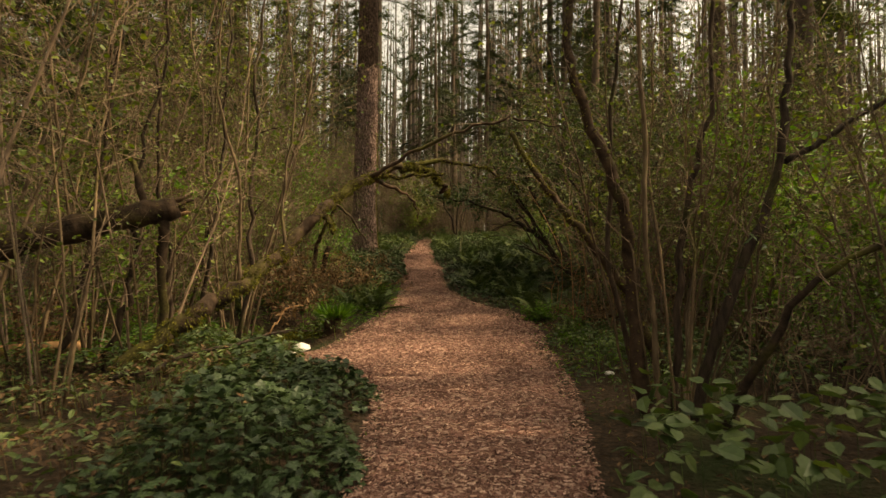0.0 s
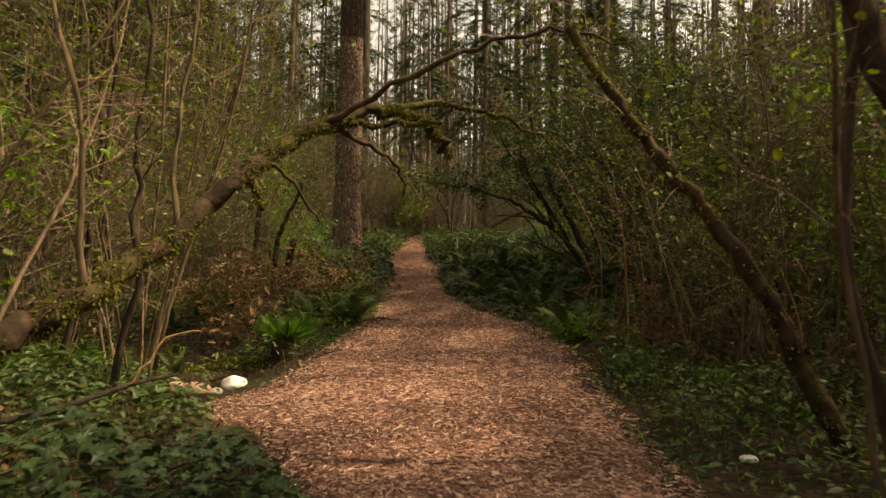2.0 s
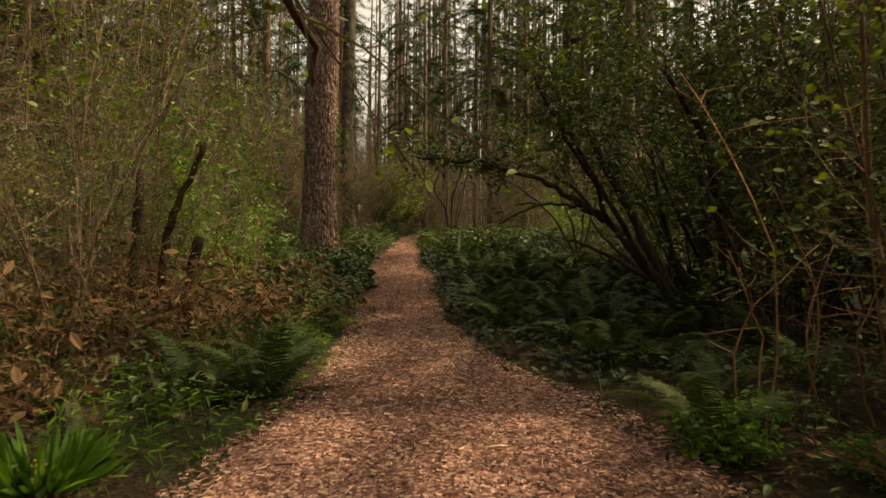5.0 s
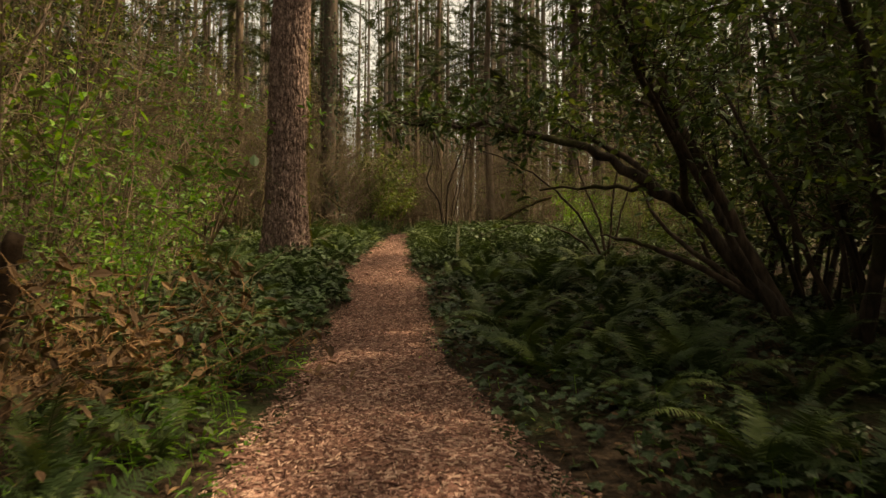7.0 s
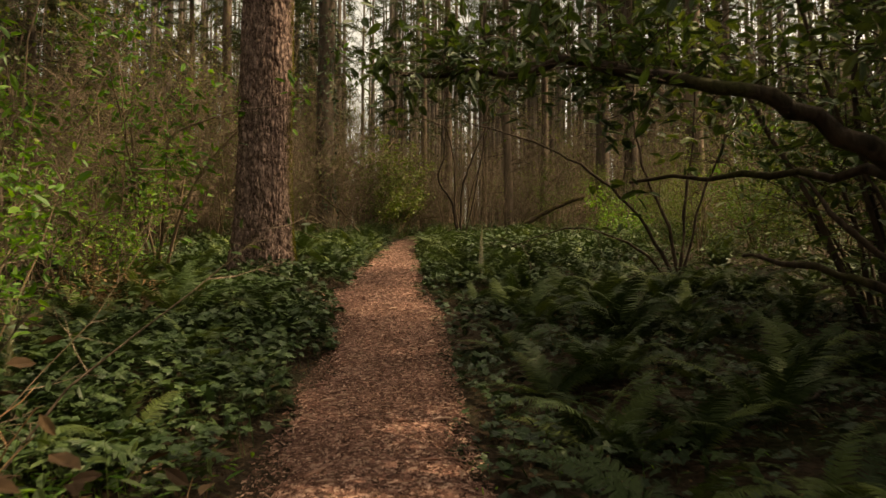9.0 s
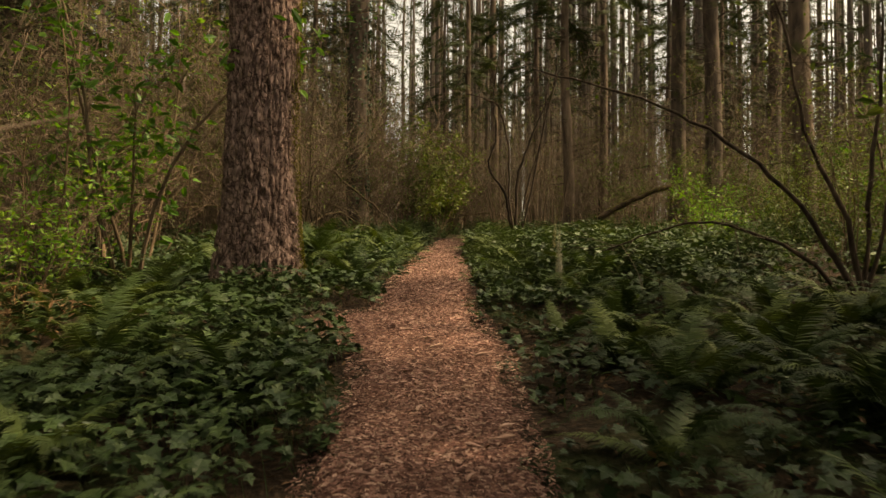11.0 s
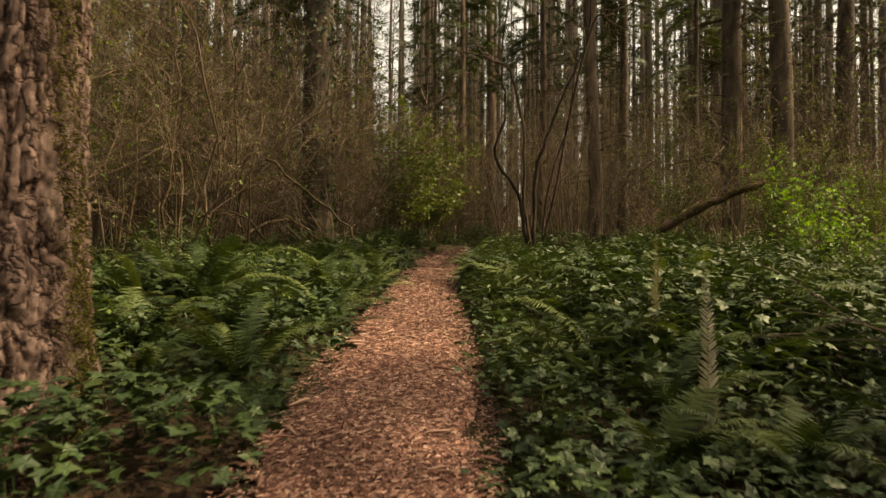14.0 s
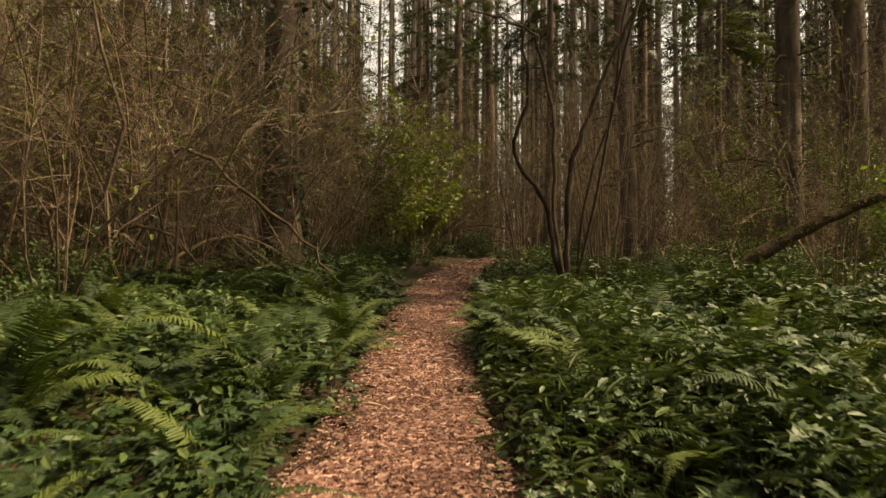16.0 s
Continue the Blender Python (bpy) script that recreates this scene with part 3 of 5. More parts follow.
def spots_in(n, x0, x1, y0, y1, clear=0.5, apart=0.0, avoid=()):
    out, k = [], 0
    while len(out) < n and k < n * 60:
        k += 1
        x, y = rng.uniform(x0, x1), rng.uniform(y0, y1)
        if off_path(x, y) < clear or (x - BX) ** 2 + (y - BY) ** 2 < 0.8:
            continue
        if apart and any((x - a) ** 2 + (y - b) ** 2 < apart ** 2 for a, b in out):
            continue
        if any((x - a) ** 2 + (y - b) ** 2 < c * c for a, b, c in avoid):
            continue
        out.append((x, y))
    return out


# bare brown thickets
brush = [shrub("bare_shrub", "leafless brown twiggy shrub with arching stems", "shrub", "bare shrubs of the thicket", 30 + i, 8, 3.3, 0.4, 0.011, SPRING, SIMPLE, 0.2, 0.05, 17, 0.9, bend=0.13) for i in range(4)]
near_brush = (spots_in(13, -9, -2.6, 7.5, 16, 1.6) + spots_in(9, 2.8, 8, 7, 13, 1.3) + spots_in(16, -9, -4, 17, 27, 2)
              + spots_in(4, -9, -5.5, 1, 6, 2) + spots_in(6, 4, 8, 0, 6, 2))
far_brush = (spots_in(14, -13, -4.6, 27.5, 34, 2) + spots_in(36, -13, -2.4, 33.5, 46, 1.8) + spots_in(3, 5.6, 13, 28, 34, 2)
             + spots_in(8, 2.4, 13, 36.5, 46, 2.0) + spots_in(18, -7, 8, 43, 54, 1.0) + spots_in(5, -2.5, 3, 50, 57, 0.0))
scatter(brush, near_brush, (0.75, 1.3))
tall = [shrub("bare_shrub", "tall leafless brown shrub with tangled twigs", "shrub", "bare shrubs of the thicket", 40 + i, 9, 4.4, 0.5, 0.014, SPRING, SIMPLE, 0.3, 0.065, 20, 1.1, bend=0.14) for i in range(4)]
scatter(tall, far_brush, (0.85, 1.5))
# crooked, tangled old stems in the thicket
tangle = [shrub("bare_shrub", "crooked leafless old shrub with tangled mossy stems", "shrub", "bare shrubs of the thicket", 45 + i, 7, 5.2, 0.9, 0.026, SPRING, SIMPLE, 0.4, 0.065, 18, 1.4, bend=0.3) for i in range(3)]
scatter(tangle, [(-3.4, 35.5), (-4.6, 33), (-6.2, 35), (-5.6, 38), (-8.4, 32), (-8.0, 37), (4.2, 36), (3.6, 40), (6.0, 36.6), (5.2, 41), (1.9, 46)], (0.8, 1.25))
crest_bush = [shrub("leafy_bush", "low rounded evergreen bush at the path's end", "shrub", "bushes at the path's end", 48 + i, 9, 1.1, 0.5, 0.012, SALAL, SIMPLE, 5, 0.09, 10, 0.5, bend=0.14) for i in range(2)]
scatter(crest_bush, [(-2.3, 38.2), (-1.9, 40.0), (-2.7, 36.6), (-1.5, 42.0), (-3.4, 38.8), (-1.2, 48.5), (0.4, 49.5), (2.2, 39.5), (2.0, 43), (-0.5, 51)], (0.5, 0.85))
# leafing hazels, thin sprays of young leaves
hazel = [shrub("leafing_shrub", "twiggy shrub with sparse yellow-green young leaves", "shrub", "leafing shrubs of the wood", 50 + i, 6, 4.6, 0.3, 0.015, SPRING, BROAD, 1, 0.052, 16, 0.9, bend=0.1) for i in range(3)]
scatter(hazel, [(2.7, 9.6), (2.9, 11.6), (-3.0, 9.6), (-3.2, 13.6), (-4.4, 15.5)] + spots_in(18, -9, -3, 6.5, 19, 1.6, 0.9) + spots_in(22, 3.0, 9, 6, 17, 1.5, 0.9) + spots_in(10, 5, 12, 26, 42, 3, 1.5) + spots_in(8, -12, -5, 28, 44, 3, 1.5) + [(-2.3, 47), (-1.6, 49), (3.2, 45), (-6, 20), (-0.6, 51), (0.6, 52.5), (-2.4, 52)] + spots_in(9, -12, -6, 19, 34, 3, 1.6) + spots_in(6, 3, 8, 0, 6, 2) + spots_in(6, -8, -3, 0, 6, 2), (0.8, 1.25))
leafy = [shrub("leafy_hazel", "bushy hazel in full light green leaf", "shrub", "leafy hazels", 60 + i, 6, 3.6, 0.4, 0.015, SPRING, BROAD, 5, 0.06, 15, 0.8, bend=0.1) for i in range(2)]
scatter(leafy, [(3.7, 8.6), (4.2, 10.0), (3.3, 10.8), (5.2, 7.6), (5.6, 10.6), (4.2, 12.0), (6.4, 9), (4.8, 6.2), (-4.6, 13), (-4.9, 9.6), (-6.2, 8.4), (-5.4, 16), (-6.4, 11), (7.2, 33.6), (9, 30), (10.2, 33), (8.2, 36), (11, 37), (7.6, 29), (6.6, 31.2), (8.6, 32), (6.0, 28.6), (5.3, 34.2), (6.2, 35.0), (7.0, 36.2), (6.9, 27.0), (3.9, 35.2), (7.8, 34.8)], (0.65, 1.0))
scatter([shrub("leafing_shrub", "tall twiggy hazel with thin sprays of young leaves", "shrub", "leafing shrubs of the wood", 57 + i, 7, 7.2, 0.35, 0.02, SPRING, BROAD, 1, 0.055, 24, 1.2, bend=0.1) for i in range(2)], [(-4.3, 5.2), (-5.2, 6.8), (-4.1, 7.6), (-3.6, 10.8), (-6.4, 20), (-6.8, 23.6)] + spots_in(10, -10, -4.6, 8, 20, 3, 1.2) + spots_in(6, -13, -7.5, 20, 30, 3, 1.5) + spots_in(4, -13, -8, 32, 42, 3, 1.5), (0.85, 1.2))
# bright green elder bushes
elder = [shrub("elder_bush", "bushy elder with fresh bright green leaves", "shrub", "bright elder bushes", 70 + i, 6, 1.9, 0.5, 0.014, BRIGHT, SIMPLE, 2, 0.09, 9, 0.6) for i in range(2)]
scatter(elder, [(-4.2, 19.4), (-4.6, 20.6), (-5.3, 26.2), (-6.3, 27.2), (-5.9, 24.6), (4.9, 7.4), (5.4, 9.2), (4.4, 10.4), (9.5, 33), (8.0, 31), (-7.5, 22), (-4.6, 9.2), (6.0, 12), (-5.0, 18.6)], (0.9, 1.5))

young_elder = shrub("elder_bush", "young elder with fresh green leaves", "shrub", "bright elder bushes", 75, 7, 1.5, 0.45, 0.010, BRIGHT, SIMPLE, 2, 0.075, 8, 0.45)
scatter([young_elder], [(-3.5, 18.3), (-4.2, 18.0), (-4.9, 23.6), (-5.2, 24.6), (5.6, 33.6), (5.0, 31.9), (6.6, 34.6), (4.6, 7.4), (4.2, 8.4), (4.9, 6.6), (-3.1, 17.4)], (0.8, 1.2))

# the hazel stool beside the path, with its thick leaning stems


OWNER, KEPT = {}, []  # the limb that each line became


def limb(parent, name, pts, r0, r1, mat, sides=8, sub=5, jitter=0.015):
    """A smooth limb through a few places, with a slightly lumpy skin."""
    q = random.Random(len(pts) * 31 + int(abs(pts[0][0]) * 100))
    P = [Vector(p) for p in pts]
    line = []
    for i in range(len(P) - 1):
        a, b, c, d = P[max(i - 1, 0)], P[i], P[i + 1], P[min(i + 2, len(P) - 1)]
        for k in range(sub):
            t = k / sub
            line.append(0.5 * (2 * b + (c - a) * t + (2 * a - 5 * b + 4 * c - d) * t * t + (3 * b - a - 3 * c + d) * t ** 3))
    line.append(P[-1])
    n = len(line)
    line = [p + Vector((q.gauss(0, jitter), q.gauss(0, jitter), q.gauss(0, jitter))) if 0 < i < n - 1 else p for i, p in enumerate(line)]
    s = Shape()
    s.tube(line, [(r0 + (r1 - r0) * i / (n - 1)) * q.uniform(0.88, 1.14) for i in range(n)], sides)
    OWNER[id(line)] = s.ob(name, mat, parent, True)
    KEPT.append(line)
    return line


def moss_on(parent, line, rad, n, top=0.7, tip=0.6):
    s = Shape()
    idx = nrg.integers(0, len(line) - 1, n)
    u = nrg.random(n)
    A = np.array([tuple(p) for p in line])
    P = A[idx] * (1 - u)[:, None] + A[idx + 1] * u[:, None]
    D = unit(n) + np.array([0, 0, top])
    D /= np.linalg.norm(D, axis=1, keepdims=True)
    along = (idx + u) / (len(line) - 1)
    patch = np.sin(along * 23 + 1) + np.sin(along * 51) > -1.1
    P, D, along, n = (P + D * (rad * (1 + (tip - 1) * along))[:, None])[patch], D[patch], along[patch], int(patch.sum())
    D[:, 2] -= 0.9
    s.leaves(P, D, unit(n), nrg.uniform(0.014, 0.042, n), SIMPLE)
    tagged(s.ob("moss", MOSS, OWNER.get(id(line), parent), False, "shaggy yellow-green moss"), kind="stuff")


def dress(parent, lines_, q, count, L, r, leaf=None, form=SIMPLE, per=1, size=0.06, bark=None, start=0.3, sub=2):
    tw, hold = Shape(), []
    for ln in lines_:
        twiggy(tw, q, ln, count, L, r, hold, 0.03, sub, start)
    tagged(tw.ob("twig_mass", bark or TWIG, parent), kind="stuff")
    if leaf:
        lv = Shape()
        if per < 1:
            hold = [p for p in hold if q.random() < per]
        P = np.repeat(np.array([tuple(p) for p in hold]), max(1, int(per)), 0)
        P = P + nrg.normal(size=P.shape) * 0.06
        n = len(P)
        lv.leaves(P, unit(n, 0.6) + np.array([0, 0, -0.15]), unit(n) * 0.7 + np.array([0, 0, 1]), nrg.uniform(0.6, 1.2, n) * size, form)
        tagged(lv.ob("foliage", leaf, parent), kind="stuff")


q = random.Random(3)
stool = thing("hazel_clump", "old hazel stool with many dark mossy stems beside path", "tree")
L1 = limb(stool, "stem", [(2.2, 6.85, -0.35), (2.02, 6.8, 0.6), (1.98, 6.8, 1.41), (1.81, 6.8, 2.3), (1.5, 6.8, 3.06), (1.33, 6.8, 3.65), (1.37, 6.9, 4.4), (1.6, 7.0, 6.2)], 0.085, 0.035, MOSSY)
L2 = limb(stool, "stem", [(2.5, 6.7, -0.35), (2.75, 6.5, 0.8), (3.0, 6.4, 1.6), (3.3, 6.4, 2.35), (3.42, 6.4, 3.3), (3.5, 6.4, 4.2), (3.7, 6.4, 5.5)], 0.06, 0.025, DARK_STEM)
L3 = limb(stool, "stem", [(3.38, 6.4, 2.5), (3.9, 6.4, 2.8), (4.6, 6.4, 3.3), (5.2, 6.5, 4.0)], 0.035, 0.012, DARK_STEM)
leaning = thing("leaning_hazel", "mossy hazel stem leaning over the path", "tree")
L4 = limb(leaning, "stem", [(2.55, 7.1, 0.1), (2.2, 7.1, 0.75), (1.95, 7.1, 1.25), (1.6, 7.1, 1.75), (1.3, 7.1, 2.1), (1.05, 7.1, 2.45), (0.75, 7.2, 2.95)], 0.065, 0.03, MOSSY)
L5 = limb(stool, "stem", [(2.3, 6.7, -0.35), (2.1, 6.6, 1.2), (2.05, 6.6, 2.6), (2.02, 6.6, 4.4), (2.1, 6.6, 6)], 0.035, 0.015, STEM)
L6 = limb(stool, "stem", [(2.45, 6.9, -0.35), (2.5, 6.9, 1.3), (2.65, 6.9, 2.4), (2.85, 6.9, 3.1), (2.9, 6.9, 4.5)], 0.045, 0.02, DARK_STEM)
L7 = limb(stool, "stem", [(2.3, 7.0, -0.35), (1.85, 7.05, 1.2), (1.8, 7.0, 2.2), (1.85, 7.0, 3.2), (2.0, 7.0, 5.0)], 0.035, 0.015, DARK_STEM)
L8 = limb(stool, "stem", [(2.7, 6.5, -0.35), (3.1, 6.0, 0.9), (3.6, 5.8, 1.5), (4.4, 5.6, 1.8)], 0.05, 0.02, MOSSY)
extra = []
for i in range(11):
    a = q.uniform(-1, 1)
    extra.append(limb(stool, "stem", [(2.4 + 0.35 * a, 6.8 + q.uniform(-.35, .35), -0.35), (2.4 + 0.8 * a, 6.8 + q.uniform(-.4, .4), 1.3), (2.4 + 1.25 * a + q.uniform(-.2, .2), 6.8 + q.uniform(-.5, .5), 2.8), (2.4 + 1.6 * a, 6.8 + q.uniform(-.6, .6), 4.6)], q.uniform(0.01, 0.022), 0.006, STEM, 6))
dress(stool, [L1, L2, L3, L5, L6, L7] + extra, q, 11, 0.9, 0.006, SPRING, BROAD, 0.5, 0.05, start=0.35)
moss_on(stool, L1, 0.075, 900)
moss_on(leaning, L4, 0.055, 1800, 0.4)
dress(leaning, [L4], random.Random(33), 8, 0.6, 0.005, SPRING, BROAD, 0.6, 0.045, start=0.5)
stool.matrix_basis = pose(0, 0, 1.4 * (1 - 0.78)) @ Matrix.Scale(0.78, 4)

# mossy maple that arches over the path
arch = thing("arching_maple", "moss-covered vine maple arching low over the path", "tree")
A1 = limb(arch, "trunk", [(-3.5, 6.5, 0.05), (-3.0, 6.75, 0.65), (-2.55, 7.0, 1.0), (-2.2, 7.4, 1.3), (-1.9, 7.8, 1.64), (-1.55, 8.2, 2.15), (-1.15, 8.6, 2.55), (-0.67, 8.96, 2.79), (-0.35, 9.1, 2.86), (-0.1, 9.2, 2.72), (0.05, 9.3, 2.5)], 0.105, 0.03, MOSSY, 10, 6, 0.028)
A2 = limb(arch, "branch", [(-0.6, 9.0, 2.8), (-0.1, 9.2, 2.98), (0.4, 9.4, 2.95), (0.8, 9.6, 2.85), (1.23, 9.84, 2.64)], 0.04, 0.008, MOSSY, 7)
A3 = limb(arch, "branch", [(-1.0, 8.7, 2.66), (-0.3, 8.6, 3.05), (0.4, 8.5, 3.3), (1.0, 8.5, 3.42), (1.6, 8.6, 3.3)], 0.03, 0.008, MOSSY, 7)
A4 = limb(arch, "branch", [(-0.95, 8.75, 2.62), (-0.7, 9.3, 2.6), (-0.45, 9.7, 2.45), (-0.4, 9.9, 2.2)], 0.03, 0.008, MOSSY, 7)
A5 = limb(arch, "branch", [(-1.9, 7.8, 1.64), (-1.95, 7.9, 2.4), (-1.85, 8.0, 3.4), (-2.0, 8.1, 5.0)], 0.022, 0.008, STEM, 7)
A6 = limb(arch, "branch", [(-2.3, 7.3, 1.25), (-2.25, 7.2, 2.2), (-2.5, 7.2, 3.4), (-2.4, 7.2, 4.8)], 0.022, 0.008, STEM, 7)
A7 = limb(arch, "branch", [(-1.4, 8.4, 2.3), (-1.2, 8.3, 2.1), (-1.0, 8.4, 1.8)], 0.022, 0.008, MOSSY, 6)
A8 = limb(arch, "branch", [(-0.9, 8.8, 2.68), (-0.4, 9.0, 2.72), (0.0, 9.1, 2.78)], 0.03, 0.02, MOSSY, 6)
dress(arch, [A2, A3, A4, A5, A6], random.Random(8), 13, 0.7, 0.006, SPRING, BROAD, 1, 0.042)
moss_on(arch, A1, 0.1, 16000, 0.2, 0.28)
moss_on(arch, A2, 0.036, 1200, 0.5, 0.2)
moss_on(arch, A8, 0.028, 700)
A9 = limb(arch, "stub", [(-1.5, 8.2, 2.1), (-1.42, 8.15, 1.98), (-1.38, 8.12, 1.86)], 0.045, 0.02, MOSSY, 7, 4, 0.01)
moss_on(arch, A9, 0.04, 400)

# dark leaning stems in the thicket
for i, pts in enumerate((((-3.9, 7.3), (-3.3, 7.2), 2.6), ((-4.6, 7.6), (-3.9, 7.5), 3.0), ((-3.3, 7.9), (-3.5, 7.9), 3.6), ((-2.75, 8.6), (-2.5, 8.7), 4.2), ((-5.0, 8.4), (-4.4, 8.6), 4.4), ((-3.7, 9.4), (-3.2, 9.6), 4.6), ((-5.6, 7.0), (-4.9, 6.9), 4.0), ((-4.2, 10.6), (-3.7, 10.4), 5.0))):
    (x0, y0), (x1, y1), h = pts
    t = thing("maple_stem", "dark crooked maple stem with a few young leaves", "tree", "maple stems in the thicket")
    z0 = float(land(x0, y0))
    ln = limb(t, "stem", [(x0, y0, z0 - 0.1), (x0 + (x1 - x0) * 0.5 + 0.08, y0, z0 + h * 0.3), (x0 + (x1 - x0) * 0.8, y1, z0 + h * 0.6), (x1, y1, z0 + h), (x1 + 0.2, y1, z0 + h * 1.4)], 0.045 - 0.002 * i, 0.012, DARK_STEM, 7, 5, 0.03)
    dress(t, [ln], random.Random(200 + i), 16, 0.8, 0.006, SPRING, BROAD, 0.6, 0.05, DARK_STEM)

# broken mossy log leaning through the thicket
log = thing("broken_log", "broken rotting log with moss, leaning in the thicket", "log")
G1 = limb(log, "log_body", [(-6.6, 6.3, 0.75), (-5.4, 6.4, 1.2), (-4.4, 6.5, 1.62), (-3.5, 6.7, 1.9), (-2.84, 6.9, 2.08)], 0.17, 0.12, MOSSY, 12, 6, 0.01)
limb(log, "prop_branch", [(-2.95, 6.85, 2.05), (-3.0, 6.9, 1.2), (-2.95, 7.0, 0.1)], 0.06, 0.04, MOSSY, 7)
limb(log, "prop_branch", [(-5.6, 6.35, 1.1), (-5.65, 6.4, 0.5), (-5.6, 6.4, 0.0)], 0.09, 0.08, MOSSY, 7)
limb(log, "snapped_branch", [(-3.1, 6.85, 2.0), (-3.25, 6.9, 2.4), (-3.45, 7.0, 2.75)], 0.05, 0.02, MOSSY, 7)
moss_on(log, G1, 0.155, 5000, 0.9, 0.72)
for k, (dy, dz, l) in enumerate(((0.05, 0.06, 0.16), (-0.06, 0.02, 0.11), (0.0, -0.07, 0.14), (0.07, -0.02, 0.08), (-0.03, 0.08, 0.09))):
    limb(log, "splinter", [(-2.95, 6.87 + dy, 2.05 + dz), (-2.84 + l * 0.4, 6.9 + dy, 2.08 + dz), (-2.84 + l, 6.92 + dy, 2.11 + dz * 1.1)], 0.045, 0.008, DEAD if k == 2 else MOSSY, 6, 3, 0.006)

# dark laurel with bent trunks
laurel = thing("laurel_tree", "dark evergreen laurel with bent bare trunks and glossy leaves", "tree")
B1 = limb(laurel, "trunk", [(3.7, 17.0, 0.6), (3.2, 17.2, 1.5), (2.6, 17.4, 2.3), (2.03, 17.44, 2.72), (1.5, 17.6, 3.05), (0.9, 18.0, 3.3), (0.2, 18.8, 3.5), (-0.5, 19.4, 3.7)], 0.08, 0.016, DARK_STEM, jitter=0.022)
B2 = limb(laurel, "trunk", [(3.8, 17.2, 0.6), (3.3, 17.6, 1.9), (2.7, 17.6, 3.0), (2.2, 17.6, 4.2), (2.0, 17.6, 5.5)], 0.09, 0.03, DARK_STEM)
B3 = limb(laurel, "branch", [(2.3, 17.45, 2.55), (2.0, 18.3, 2.72), (1.46, 19.5, 2.82)], 0.035, 0.012, DARK_STEM)
B4 = limb(laurel, "trunk", [(3.9, 17.0, 0.6), (3.9, 16.6, 2.0), (3.4, 16.0, 3.3), (2.7, 15.4, 4.0)], 0.08, 0.03, DARK_STEM)
B5 = limb(laurel, "trunk", [(4.0, 17.2, 0.6), (4.6, 17.4, 2.4), (4.8, 17.2, 4.2), (5.0, 17.0, 5.6)], 0.09, 0.03, DARK_STEM)
B6 = limb(laurel, "branch", [(2.6, 17.4, 2.3), (2.2, 16.8, 2.9), (1.6, 16.2, 3.5), (1.2, 15.6, 4.0)], 0.045, 0.015, DARK_STEM)
B7 = limb(laurel, "branch", [(3.2, 17.2, 1.5), (2.6, 17.8, 1.9), (2.3, 18.3, 2.1), (2.1, 18.9, 2.2)], 0.04, 0.012, DARK_STEM)
B8 = limb(laurel, "trunk", [(4.0, 16.9, 0.6), (4.8, 15.8, 1.8), (5.0, 14.6, 3.0), (4.4, 13.6, 4.0)], 0.08, 0.03, DARK_STEM)
B9 = limb(laurel, "branch", [(2.6, 17.4, 2.3), (2.1, 18.0, 3.0), (1.7, 18.6, 3.4), (1.4, 19.0, 3.8)], 0.045, 0.012, DARK_STEM)
B10 = limb(laurel, "branch", [(3.2, 17.2, 1.5), (2.5, 16.9, 2.5), (1.9, 16.6, 3.4), (1.5, 16.4, 4.4)], 0.05, 0.015, DARK_STEM)
B11 = limb(laurel, "branch", [(3.2, 17.2, 1.5), (2.9, 17.9, 1.9), (2.7, 18.5, 2.3), (2.6, 19.0, 2.8)], 0.04, 0.012, DARK_STEM)
dress(laurel, [B9, B10], random.Random(14), 26, 0.9, 0.006, LAUREL, SIMPLE, 3, 0.11, DARK_STEM, 0.45)
dress(laurel, [B2, B4, B5, B6, B8], random.Random(4), 40, 1.15, 0.007, LAUREL, SIMPLE, 4, 0.105, DARK_STEM, 0.35)
dress(laurel, [B1], random.Random(5), 46, 0.8, 0.006, LAUREL, SIMPLE, 3, 0.12, DARK_STEM, 0.62)
evergreen = [shrub("laurel_bush", "dense dark evergreen bush with glossy leaves", "shrub", "dark evergreen bushes", 90 + i, 7, 3.4, 0.5, 0.03, LAUREL, SIMPLE, 3, 0.086, 16, 0.9, DARK_STEM) for i in range(2)]
scatter(evergreen, [(3.8, 14.6), (4.6, 13.2), (5.6, 15.6), (5.2, 18.4), (6.2, 17.0), (5.3, 19.8), (5.9, 20.8), (4.9, 11.7), (6.6, 13.6), (6.8, 19), (7.6, 16), (5.0, 16.4), (7.4, 21.5), (5.4, 21.7), (5.9, 22.8)], (1.1, 1.5))

# hazel at the bend of the wood, with long low branches
bend = thing("hazel_clump", "dark-stemmed hazel with long low arching branches", "tree")
zb = float(land(3.7, 24.2))
C = [limb(bend, "stem", [(3.7, 24.2, zb - 0.1)] + [(3.7 + a, 24.2 + b, zb + c) for a, b, c in pts], r * 0.7, 0.008, DARK_STEM, 7) for pts, r in (
    ([(-0.3, 0, 0.6), (-0.9, 0.1, 1.5), (-1.7, 0.2, 2.1), (-2.6, 0.3, 2.5), (-3.4, 0.4, 2.75)], 0.05),
    ([(-0.5, 0.1, 0.55), (-1.2, 0.2, 0.95), (-1.9, 0.2, 0.95), (-2.6, 0.3, 0.7)], 0.035),
    ([(-0.2, 0, 1.0), (-0.55, 0.1, 2.0), (-0.8, 0.1, 3.2), (-1.2, 0.1, 4.6)], 0.045),
    ([(0.1, 0.1, 1.2), (0.3, 0.2, 2.6), (0.3, 0.2, 4.2)], 0.05), ([(0.3, 0.1, 1.2), (0.8, 0.2, 2.4), (1.4, 0.2, 3.8)], 0.04))]
